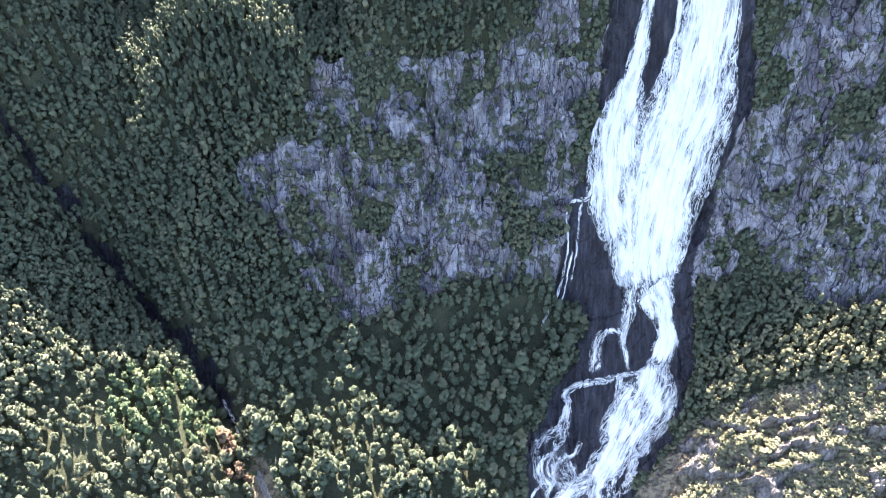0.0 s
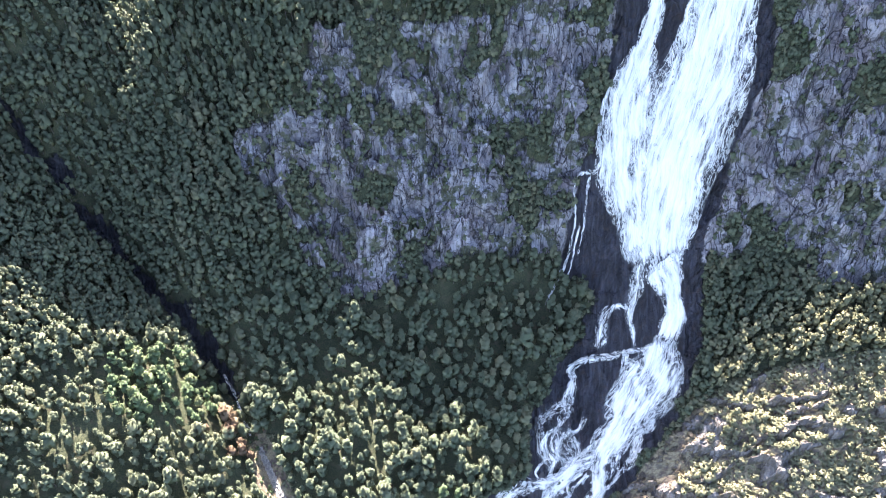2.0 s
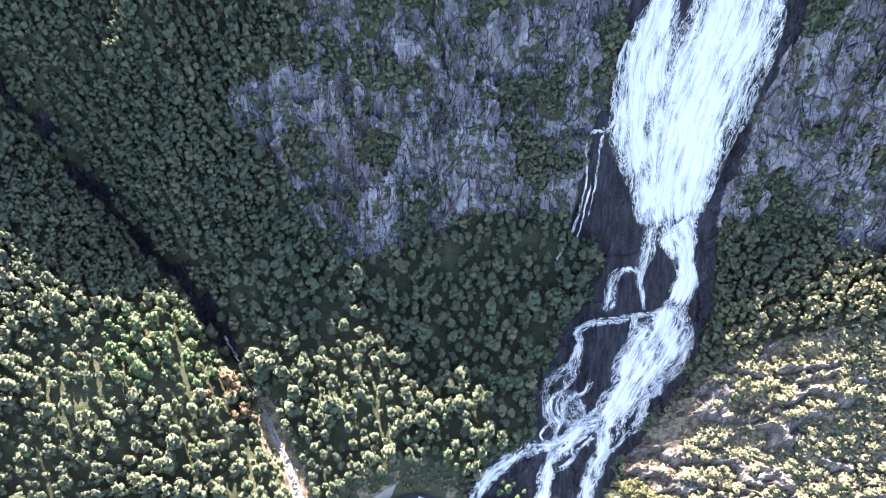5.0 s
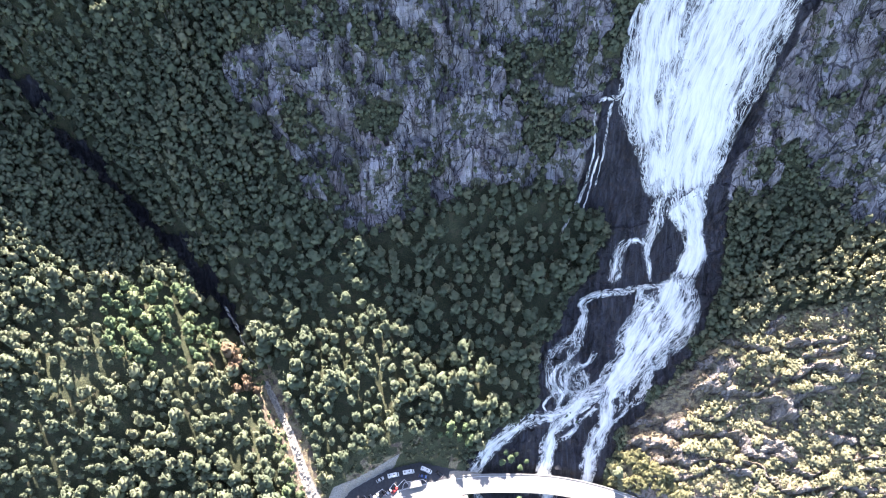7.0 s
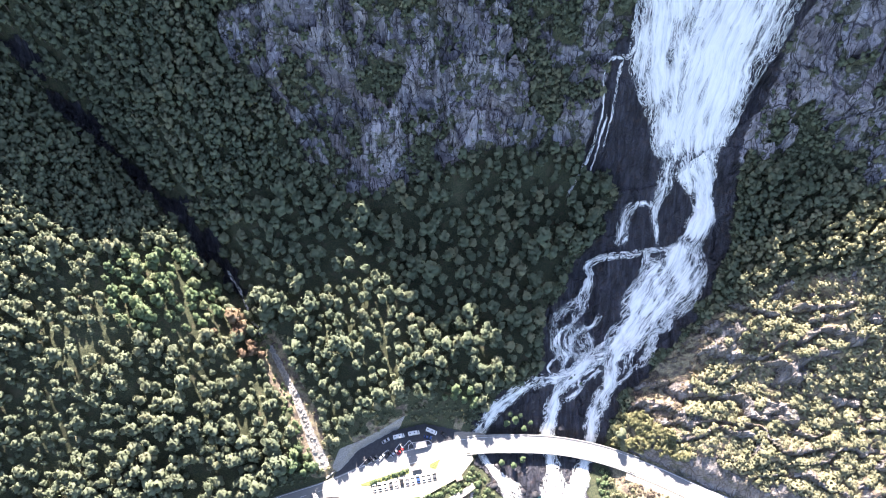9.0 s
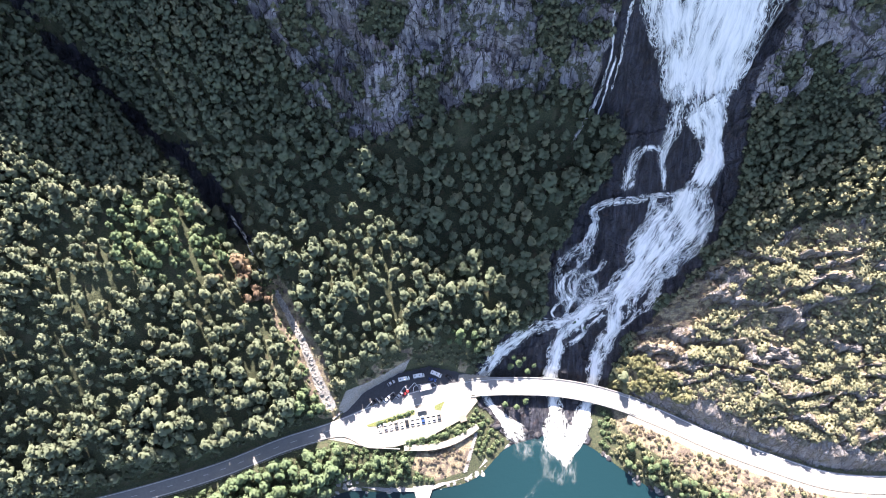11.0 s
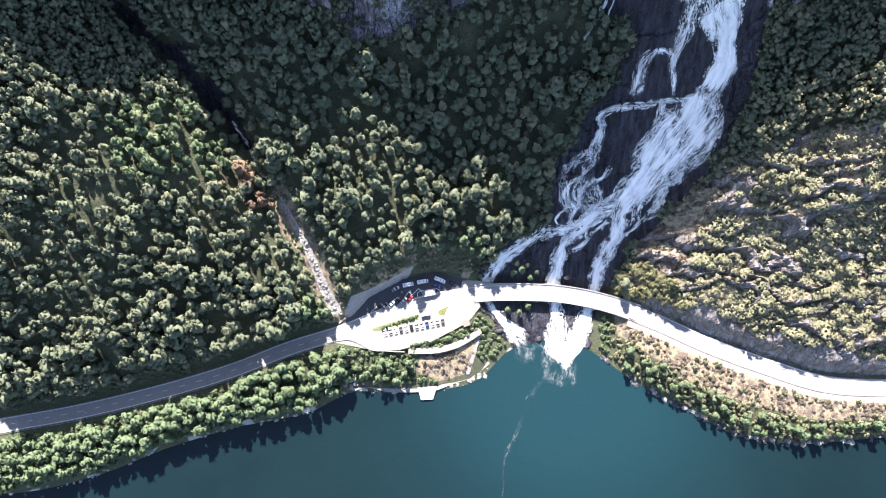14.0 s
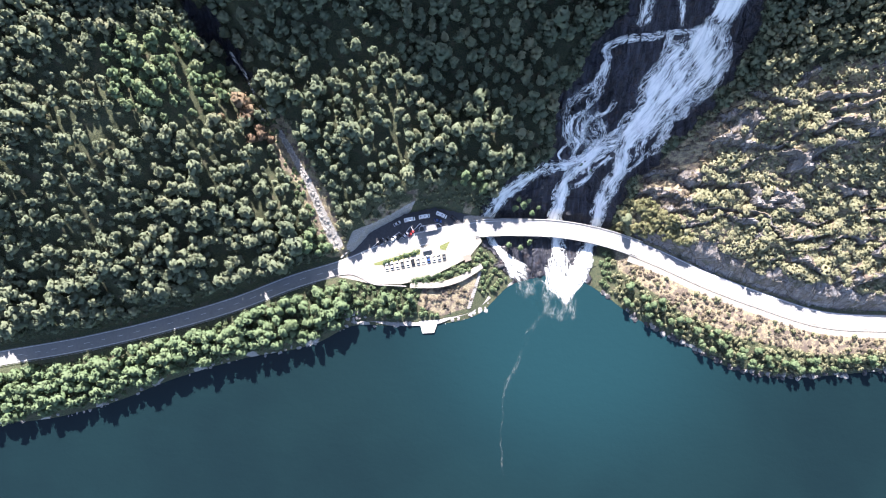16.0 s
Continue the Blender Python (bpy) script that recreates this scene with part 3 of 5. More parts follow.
# ---- helpers for building ----
def part(name, bm, material, parent=None, label=""):
    mesh = bpy.data.meshes.new(name)
    bm.to_mesh(mesh)
    bm.free()
    mesh.materials.append(material)
    ob = new(name, mesh)
    ob.parent = parent
    return tagged(ob, label)


def mesh_object(name, verts, quads, materials, kinds=None, attributes=None, smooth=False):
    """A large mesh straight from arrays of places and four-cornered faces."""
    verts, quads = np.asarray(verts, np.float32), np.asarray(quads, np.int32)
    mesh = bpy.data.meshes.new(name)
    mesh.vertices.add(len(verts))
    mesh.vertices.foreach_set("co", verts.ravel())
    mesh.loops.add(quads.size)
    mesh.loops.foreach_set("vertex_index", quads.ravel())
    mesh.polygons.add(len(quads))
    mesh.polygons.foreach_set("loop_start", np.arange(0, quads.size, 4, dtype=np.int32))
    mesh.polygons.foreach_set("loop_total", np.full(len(quads), 4, np.int32))
    for m in materials:
        mesh.materials.append(m)
    if kinds is not None:
        mesh.polygons.foreach_set("material_index", np.asarray(kinds, np.int32))
    mesh.polygons.foreach_set("use_smooth", np.full(len(quads), smooth))
    for key, values in (attributes or {}).items():
        values = np.asarray(values, np.float32)
        if values.ndim == 2:
            mesh.attributes.new(key, "FLOAT_VECTOR", "POINT").data.foreach_set("vector", values.ravel())
        else:
            mesh.attributes.new(key, "FLOAT", "POINT").data.foreach_set("value", values)
    mesh.update(calc_edges=True)
    mesh.validate()
    return new(name, mesh)


def grid_quads(rows, columns):
    i = np.arange(rows * columns).reshape(rows, columns)
    return np.stack([i[:-1, :-1], i[:-1, 1:], i[1:, 1:], i[1:, :-1]], -1).reshape(-1, 4)


def box(bm, size, at=(0, 0, 0), turn=0.0, taper=1.0, bevel=0.0):
    """A box by its size and the middle of its base."""
    made = bmesh.ops.create_cube(bm, size=1.0)["verts"]
    for v in made:
        k = taper if v.co.z > 0 else 1.0
        v.co = Vector((v.co.x * size[0] * k, v.co.y * size[1] * k, (v.co.z + 0.5) * size[2]))
    if bevel:
        edges = list({e for v in made for e in v.link_edges})
        made = bmesh.ops.bevel(bm, geom=edges, offset=bevel, segments=2, affect="EDGES")["verts"]
        made = [v for v in made if v.is_valid]
    bmesh.ops.transform(bm, matrix=Matrix.Translation(at) @ Matrix.Rotation(turn, 4, "Z"), verts=made)
    return made


def ribbon(name, line, width, z, material, lift=0.0, thick=0.15, label="", kind="structure", parent=None):
    """A band with thickness along a line in the plan, at a height or on one that a function gives."""
    line = np.asarray(line, float)
    along = np.gradient(line, axis=0)
    along /= np.linalg.norm(along, axis=1)[:, None]
    side = np.c_[-along[:, 1], along[:, 0]] * width / 2
    zs = np.full(len(line), z, float) if np.isscalar(z) else np.asarray(z, float)
    rows = [np.c_[line + side, zs + lift], np.c_[line - side, zs + lift], np.c_[line - side, zs + lift - thick], np.c_[line + side, zs + lift - thick]]
    verts = np.stack(rows, 1).reshape(-1, 3)
    n = len(line)
    quads = [(4 * i + a, 4 * i + 4 + a, 4 * i + 4 + (a + 1) % 4, 4 * i + (a + 1) % 4) for i in range(n - 1) for a in range(4)]
    quads += [(0, 1, 2, 3), (4 * n - 1, 4 * n - 2, 4 * n - 3, 4 * n - 4)]
    ob = mesh_object(name, verts, quads, [material])
    ob.parent = parent
    return tagged(ob, label, kind=kind) if not parent else tagged(ob, label)


# ---- the ground, in one sheet ----
def spread(a, b, pitch, far):
    inner = np.arange(a, b + pitch / 2, pitch)
    outer = np.cumsum(pitch * 1.22 ** np.arange(1, 60))
    outer = outer[outer < far]
    return np.r_[(a - outer)[::-1], inner, b + outer]


gx, gy = spread(-264, 264, 1.2, 2400), spread(8, 372, 0.95, 2400)
GX, GY = np.meshgrid(gx, gy)
GZ = ground(GX.ravel(), GY.ravel())
shares = zones(GX.ravel(), GY.ravel())
hill = mesh_object("ground", np.c_[GX.ravel(), GY.ravel(), GZ], grid_quads(len(gy), len(gx)), [GROUND],
                   attributes={k: shares[k] for k in ("rock", "wet_shade", "dry", "pale", "ledge")}, smooth=False)
tagged(hill, "steep fjord hillside of grey gneiss, soil and moss", "hillside", kind="structure")

# ---- the fjord ----
wx, wy = spread(-300, 300, 6, 2400), spread(-200, 110, 6, 2400)
wy = wy[wy < 110]
WX, WY = np.meshgrid(wx, wy)
milky = np.exp(-(np.hypot((WX - 60) / 95, (WY - 70) / 85) ** 2)).ravel()
fjord = mesh_object("fjord_water", np.c_[WX.ravel(), WY.ravel(), np.zeros(WX.size)], grid_quads(len(wy), len(wx)), [FJORD], attributes={"milky": milky}, smooth=True)
tagged(fjord, "calm teal-green fjord water with fine ripples", "water", kind="structure")

# ---- the waterfall ----
waterfall = tagged(new("waterfall"), "tall white waterfall in braided strands over dark wet rock", "waterfall", kind="structure")
for name, (full, rows) in STREAMS.items():
    r = np.array(rows, float)
    reach = np.r_[0, np.cumsum(np.hypot(*np.diff(r[:, :2], axis=0).T))]
    count = max(8, int(reach[-1] / 0.9))
    v = np.linspace(0, reach[-1], count)
    cx, cy, width = (smooth_curve(v, reach, r[:, k]) for k in range(3))
    width = width * (1 + 0.7 * rough(v / 5, v * 0 + len(waterfall.children) * 3.1, 79, 3) * (1 - step(10, 25, width)))
    tx, ty = np.gradient(cx), np.gradient(cy)
    n = np.hypot(tx, ty)
    # the stream is spread across its own way, but falls keep level across
    ax, ay = -ty / n, tx / n
    ax, ay = np.where(ax < 0, -ax, ax), np.where(ax < 0, -ay, ay)
    across = max(6, int(width.max() / 0.9))
    u = np.linspace(-0.5, 0.5, across)
    X = cx[:, None] + ax[:, None] * u * width[:, None]
    Y = cy[:, None] + ay[:, None] * u * width[:, None]
    X, Y = X + 2.0 * rough(X / 9, Y / 9, 75, 2), Y + 2.0 * rough(X / 9, Y / 9, 77, 2)
    X = X + 1.1 * rough(X / 2.4, Y / 2.4, 78, 2)
    z = ground(X.ravel(), Y.ravel()).reshape(X.shape)
    z = np.maximum(z, (ground(X.ravel(), Y.ravel() + 2.0) + ground(X.ravel(), Y.ravel() - 2.0)).reshape(X.shape) / 2)
    z = np.maximum(z, -0.1)
    lift = 0.9 * (1 - (2 * np.abs(u)) ** 3) + 0.1
    z = z + lift * np.minimum(width[:, None] / 8, 1) + 0.25 + 0.5 * rough(X / 1.5, Y / 5, 71, 2)
    fade = 0.4 * (2 * np.abs(u)) ** 3 * np.minimum(1, 0.4 + width[:, None] / 9) + 0.34 * rough(X / 4, Y / 8, 73, 4)
    ends = 0.42 * (1 - step(0, 9, reach[-1] - v)) + 0.15 * (1 - step(0, 2, v))
    strand = mesh_object("strand", np.c_[X.ravel(), Y.ravel(), z.ravel()], grid_quads(count, across), [FOAM if name == "foam_trail" else SPRAY if name.endswith("spray") else FALLS], attributes={"full": (full - fade * np.ones_like(X) - ends[:, None]).ravel()}, smooth=True)
    layer = strand.data.uv_layers.new(name="flow")
    corner = np.empty(len(strand.data.loops), np.int32)
    strand.data.loops.foreach_get("vertex_index", corner)
    U = (u[None] * width[:, None]).ravel() + 13.0 * len(waterfall.children)
    W = np.repeat(v * 1.5, across)
    layer.data.foreach_set("uv", np.c_[U[corner], W[corner]].astype(np.float32).ravel())
    strand.parent = waterfall
    tagged(strand, name.rstrip("0123456789").strip("_").replace("_", " ") + " of white foaming water")

# ---- road, lots and bridge ----
def road_line(a, b, pitch=3.0, off=0.0):
    x = np.linspace(a, b, int(abs(b - a) / pitch) + 1)
    y = road_y(x)
    tx, ty = np.gradient(x), np.gradient(y)
    n = np.hypot(tx, ty)
    return np.c_[x - ty / n * off, y + tx / n * off]


BRIDGE_A, BRIDGE_B = 4.0, 94.0
ribbon("road", road_line(-400, BRIDGE_A), 8.0, ROAD_Z, ASPHALT_OLD, 0.06, 0.3, "two-lane road of worn grey asphalt along the fjord")
ribbon("road_shoulder", road_line(BRIDGE_B - 4, 400, 3, -6.0), 5.0, ROAD_Z, GRAVEL, 0.0, 0.3, "pale sandy gravel shoulder on the fjord side")
ribbon("road", road_line(BRIDGE_B, 400), 8.0, ROAD_Z, ASPHALT_OLD, 0.06, 0.3, "two-lane road of sun-bleached asphalt under a rock wall")


def outline_slab(name, outline, z, thick, material, label="", parent=None, kind="structure"):
    """A flat slab with an outline in the plan; z is its top."""
    bm = bmesh.new()
    top = bm.faces.new([bm.verts.new((x, y, z)) for x, y in outline])
    if top.normal.z < 0:
        top.normal_flip()
    made = bmesh.ops.extrude_face_region(bm, geom=[top])["geom"]
    for v in made:
        if isinstance(v, bmesh.types.BMVert):
            v.co.z -= thick
    bmesh.ops.recalc_face_normals(bm, faces=bm.faces)
    ob = part(name, bm, material, parent, label)
    return ob if parent else tagged(ob, kind=kind)


def dense(line, pitch=1.5):
    """More points along a line in the plan, rounded through its corners."""
    p = np.asarray(line, float)
    d = np.r_[0, np.cumsum(np.hypot(*np.diff(p[:, :2], axis=0).T))]
    v = np.linspace(0, d[-1], max(3, int(d[-1] / pitch)))
    return np.c_[[smooth_curve(v, d, p[:, k]) for k in range(p.shape[1])]].T


north = outline_slab("parking_lot", LOT_NORTH, ROAD_Z + 0.02, 0.3, ASPHALT_NEW, "parking lot of dark new asphalt beside the road")
south = outline_slab("parking_lot", LOT_SOUTH, ROAD_Z + 0.0, 0.3, GRAVEL, "pale sunlit gravel parking lot above the fjord")
plaza = outline_slab("lay_by", [(-3, 121.5), (-2, 127), (4, 127.4), (14, 126.2), (13, 123), (5, 121.8)], ROAD_Z + 0.04, 0.5, GRAVEL, "pale gravel lay-by at the end of the bridge")


def lane_marks(road_ob, a, b):
    for off in (-3.4, 3.4):
        ribbon("edge_line", road_line(a, b, 3, off), 0.2, ROAD_Z, PAINT_WHITE, 0.075, 0.012, parent=road_ob)
    x = a
    while x < b - 4:
        ribbon("lane_dash", road_line(x, x + 3.0, 1.0), 0.15, ROAD_Z, PAINT_WHITE, 0.075, 0.012, parent=road_ob)
        x += 9.0


roads = [o for o in scene.objects if o.name in ("road", "road.001")]
lane_marks(roads[0], -262, BRIDGE_A)
lane_marks(roads[1], BRIDGE_B, 250)

# bridge: curved concrete deck on piers
bridge = tagged(new("bridge"), "curved sunlit concrete road bridge over the falls", "bridge")
ribbon("deck", road_line(BRIDGE_A, BRIDGE_B, 2), 9.6, ROAD_Z, CONCRETE, 0.0, 0.9, parent=bridge)
ribbon("roadway", road_line(BRIDGE_A, BRIDGE_B, 2), 7.8, ROAD_Z, ASPHALT_OLD, 0.06, 0.055, "pale worn asphalt roadway", parent=bridge)
for off in (-4.55, 4.55):
    ribbon("kerb", road_line(BRIDGE_A, BRIDGE_B, 2, off), 0.5, ROAD_Z, CONCRETE, 0.28, 0.27, parent=bridge)
for off in (-3.5, 3.5):
    ribbon("edge_line", road_line(BRIDGE_A, BRIDGE_B, 2, off), 0.18, ROAD_Z, PAINT_WHITE, 0.075, 0.012, parent=bridge)


def rail(parent, line, z, post_mesh, spacing=3.0, bars=(0.75,)):
    """Posts and bars along a line."""
    p = dense(line, spacing)
    for x, y in p:
        post = new("post", post_mesh)
        post.location, post.parent = (x, y, z), parent
    for h in bars:
        ribbon("rail", dense(line, 1.5), 0.09, z, STEEL, h, 0.28 if h < 0.9 else 0.1, parent=parent)


bm = bmesh.new()
box(bm, (0.12, 0.12, 1.15), bevel=0.015)
post_ob = part("post", bm, STEEL)
POST = post_ob.data
bpy.data.objects.remove(post_ob)
for off in (-4.55, 4.55):
    rail(bridge, road_line(BRIDGE_A, BRIDGE_B, 2, off), ROAD_Z + 0.28, POST, 2.6, (0.6, 1.15))
for x, lean in ((27, 0.2), (41, 0.1), (59, -0.1), (78, -0.3)):
    y = float(road_y(np.array([x]))[0])
    base = float(min(ground([x], [y - 3])[0], ground([x], [y + 3])[0])) - 1.0
    bm = bmesh.new()
    box(bm, (1.1, 6.6, ROAD_Z - 0.85 - base), (0, 0, 0), lean, 0.92, 0.12)
    box(bm, (1.6, 8.4, 0.7), (0, 0, ROAD_Z - 1.6 - base), lean, 1.0, 0.1)
    part("pier", bm, CONCRETE, bridge).location = (x, y, base)
for x, lean in ((BRIDGE_A, 0.05), (BRIDGE_B, -0.45)):
    y = float(road_y(np.array([x]))[0])
    bm = bmesh.new()
    box(bm, (3.0, 10.4, 9.0), (0, 0, 0), lean, 1.0, 0.15)
    part("abutment", bm, CONCRETE, bridge).location = (x, y, ROAD_Z - 9.35)

west_rail = tagged(new("guard_rail"), "galvanised steel guard rail on posts along the road", "guard rail", "guard rails")
rail(west_rail, road_line(-256, -84, 4, -4.5), ROAD_Z - 0.1, POST, 4.0)
east_rail = tagged(new("guard_rail"), "galvanised steel guard rail on posts along the shore road", "guard rail", "guard rails")
rail(east_rail, road_line(BRIDGE_B, 250, 4, -4.9), ROAD_Z - 0.1, POST, 4.0)

# low walls round the lots
lot_wall = tagged(new("stone_wall"), "low grey stone wall round the dark parking lot", "wall", kind="structure")
ribbon("wall_core", dense([(-69, 103), (-63, 108.5), (-54, 119.2), (-35, 129.6), (-18, 133.6), (-8, 131.6), (1, 129.2)]), 0.7, ROAD_Z, STONE, 1.0, 1.3, parent=lot_wall)
fjord_wall = tagged(new("stone_wall"), "low stone wall along the fjord side of the gravel lot", "wall", kind="structure")
ribbon("wall_core", dense([(-84, 90.2), (-70.2, 93.6), (-64, 94.3), (-60, 93.4), (-51, 89), (-42, 88.4), (-33, 88)]), 0.6, ROAD_Z, STONE, 0.6, 1.6, parent=fjord_wall)
walkway = ribbon("footpath", dense([(-31, 88.6), (-15, 89.2), (-5, 92), (4, 97), (8, 100)]), 3.2, ROAD_Z - 0.6, GRAVEL, 0.0, 0.8, "pale gravel footpath below the hedge")
steps_line = dense([(7.4, 97.6), (4.2, 86), (1.5, 77)], 0.6)
stairs = tagged(new("stone_steps"), "pale stone steps down the bank to the quay", "steps")
for i, (x, y) in enumerate(steps_line[::2]):
    bm = bmesh.new()
    box(bm, (2.0, 1.3, 0.45), (0, 0, 0), 0.25, 1.0, 0.04)
    z = float(ground([x], [y])[0])
    part("step", bm, STONE, stairs).location = (x, y, z - 0.2)

# quay and landing
quay = tagged(new("quay"), "pale rough stone quay with a concrete landing at the water", "quay")
quay_line = dense([(-61, 67.5), (-55, 69.5), (-40, 67.2), (-26, 67.4), (-17, 68.2), (-8, 71.5), (4, 76), (13, 83)], 1.5)
ribbon("quay_wall", quay_line, 1.9, 1.1, STONE, 0.0, 3.0, parent=quay)
outline_slab("landing", [(-26.2, 69), (-15.2, 70), (-17.6, 62.6), (-24.2, 62.2)], 1.25, 3.0, CONCRETE, "flat concrete landing", parent=quay)

# stalls
marking = tagged(new("parking_marks"), "white painted zigzag stall lines on dark asphalt", "marking", kind="structure")
zig = [(-51.8, 109.3), (-46.5, 114.2), (-44.2, 112.1), (-37.4, 117.6), (-35.2, 115.5), (-31.2, 120.8), (-29.6, 118.6), (-26.0, 122.6), (-23.8, 120.2)]
for a, b in zip(zig[:-1], zig[1:]):
    ribbon("line", [a, ((a[0] + b[0]) / 2, (a[1] + b[1]) / 2), b], 0.28, ROAD_Z, PAINT_WHITE, 0.034, 0.01, parent=marking)
ribbon("line", [(-27, 114.2), (-26.4, 120.2), (-25.2, 121.2), (-15.8, 122.6), (-13.5, 120.5)], 0.25, ROAD_Z, PAINT_WHITE, 0.034, 0.01, parent=marking)


# ---- vehicles ----
def wheel(parent, x, y, r=0.33, w=0.22):
    bm = bmesh.new()
    bmesh.ops.create_cone(bm, cap_ends=True, segments=14, radius1=r, radius2=r, depth=w)
    bmesh.ops.transform(bm, matrix=Matrix.Rotation(radians(90), 4, "X"), verts=bm.verts)
    tyre = part("wheel", bm, RUBBER, parent)
    tyre.location = (x, y, r)
    bm = bmesh.new()
    bmesh.ops.create_cone(bm, cap_ends=True, segments=10, radius1=r * 0.62, radius2=r * 0.55, depth=w + 0.03)
    bmesh.ops.transform(bm, matrix=Matrix.Rotation(radians(90), 4, "X"), verts=bm.verts)
    part("rim", bm, STEEL, tyre)


def hull(rows, half):
    """A body from cross rows (x, z low, z high, share of the half width)."""
    bm = bmesh.new()
    rings = []
    for x, lo, hi, k in rows:
        w = half * k
        ring = [(x, -w, lo), (x, -w * 1.0, lo + (hi - lo) * 0.62), (x, -w * 0.86, hi), (x, w * 0.86, hi), (x, w, lo + (hi - lo) * 0.62), (x, w, lo)]
        rings.append([bm.verts.new(p) for p in ring])
    for a, b in zip(rings[:-1], rings[1:]):
        for i in range(6):
            bm.faces.new((a[i], a[(i + 1) % 6], b[(i + 1) % 6], b[i]))
    bm.faces.new(rings[0][::-1])
    bm.faces.new(rings[-1])
    bmesh.ops.recalc_face_normals(bm, faces=bm.faces)
    return bm


def car(colour, where):
    root = tagged(new("car"), colour + " passenger car parked at the lay-by", "car", "parked cars")
    paint = CAR_PAINTS[colour]
    part("body", hull([(-2.15, 0.4, 0.8, 0.86), (-2.05, 0.25, 0.95, 0.97), (-1.2, 0.22, 1.0, 1), (0.9, 0.22, 0.98, 1), (1.75, 0.22, 0.85, 0.97), (2.15, 0.35, 0.7, 0.84)], 0.9), paint, root)
    part("cabin", hull([(-1.75, 0.92, 0.98, 0.88), (-1.15, 0.95, 1.42, 0.84), (0.2, 0.95, 1.46, 0.84), (1.05, 0.92, 0.98, 0.88)], 0.9), GLASS, root, "dark glass cabin windows")
    part("roof", hull([(-1.1, 1.4, 1.47, 0.76), (-0.4, 1.44, 1.51, 0.78), (0.2, 1.43, 1.5, 0.76)], 0.9), paint, root)
    for x in (-1.3, 1.35):
        for y in (-0.8, 0.8):
            wheel(root, x, y)
    for y in (-0.6, 0.6):
        bm = bmesh.new()
        box(bm, (0.2, 0.35, 0.14), (2.0, y, 0.62), 0, 0.9, 0.02)
        part("headlight", bm, LAMP_CLEAR, root, "clear headlight")
        bm = bmesh.new()
        box(bm, (0.14, 0.3, 0.16), (-2.08, y, 0.72), 0, 0.9, 0.02)
        part("tail_light", bm, LAMP_RED, root, "red tail light")
    root.matrix_basis = where
    return root


def camper_van(where):
    root = tagged(new("camper_van"), "long white camper van parked on dark asphalt", "van", "camper vans")
    white = CAR_PAINTS["white"]
    part("body", hull([(-3.0, 0.4, 2.55, 0.95), (-2.9, 0.35, 2.75, 1), (1.6, 0.35, 2.75, 1), (1.9, 0.35, 2.6, 0.98), (2.3, 0.35, 1.5, 0.96), (3.0, 0.4, 1.1, 0.88)], 1.08), white, root)
    part("windscreen", hull([(1.86, 1.5, 2.4, 0.88), (2.1, 1.45, 2.1, 0.9), (2.36, 1.42, 1.56, 0.9)], 1.08), GLASS, root, "dark windscreen")
    for y in (-1.09, 1.09):
        bm = bmesh.new()
        box(bm, (1.3, 0.05, 0.6), (-0.6, y, 1.5), 0, 1.0, 0.01)
        part("side_window", bm, GLASS, root)
    for x in (-2.0, 0.4):
        bm = bmesh.new()
        box(bm, (0.7, 0.6, 0.12), (x, 0, 2.74), 0, 0.85, 0.03)
        part("roof_hatch", bm, CAR_PAINTS["grey"], root, "grey roof hatch")
    for x in (-1.9, 1.9):
        for y in (-0.92, 0.92):
            wheel(root, x, y, 0.36, 0.24)
    root.matrix_basis = where
    return root


PARK_Z = ROAD_Z + 0.02
for (x, y), colour in zip([(-47.6, 112.0), (-44.2, 112.9), (-40.6, 113.8), (-37.2, 115.0), (-33.9, 115.9), (-30.8, 116.9)], ("black", "grey", "white", "black", "silver", "red")):
    car(colour, pose(x, y, PARK_Z, 0, 0, 48))
car("blue", pose(-16.2, 124.2, PARK_Z, 0, 0, -12))
car("black", pose(-7.4, 125.4, ROAD_Z + 0.04, 0, 0, -35))
car("silver", pose(-38.6, 122.2, PARK_Z, 0, 0, 30))
first_van = camper_van(pose(-31.7, 124.5, PARK_Z, 0, 0, 13))
copy_thing(first_van, pose(-23.7, 126.2, PARK_Z, 0, 0, 11))
copy_thing(first_van, pose(-14.3, 127.2, PARK_Z, 0, 0, -22))
shades = ("white", "silver", "white", "grey", "white", "black", "silver", "white", "blue", "white", "silver", "grey")
made = {}
rng = random.Random(5)
for i in range(12):
    k = i / 11
    at = pose(-43.8 + 31.2 * k, 98.4 + 6.2 * k, ROAD_Z + 0.01, 0, 0, 101 + rng.uniform(-2, 2))
    if shades[i] in made:
        copy_thing(made[shades[i]], at)
    else:
        made[shades[i]] = car(shades[i], at)


# ---- small buildings ----
def hut(name, label, size, where, wall, roof, eave=0.3):
    root = tagged(new(name), label, "building")
    w, d, h = size
    bm = bmesh.new()
    box(bm, (w, d, h), (0, 0, 0), 0, 1.0, 0.03)
    part("wall", bm, wall, root)
    bm = bmesh.new()
    box(bm, (w + 2 * eave, d + 2 * eave, 0.22), (0, 0, h + 0.004), 0, 0.98, 0.03)
    part("roof", bm, roof, root)
    bm = bmesh.new()
    box(bm, (0.9, 0.06, 2.0), (-w * 0.2, -d / 2 - 0.03, 0.02), 0, 1.0, 0.01)
    part("door", bm, WOOD, root)
    bm = bmesh.new()
    box(bm, (0.8, 0.06, 0.5), (w * 0.22, -d / 2 - 0.03, 1.4), 0, 1.0, 0.01)
    part("window", bm, GLASS, root)
    root.matrix_basis = where
    return root


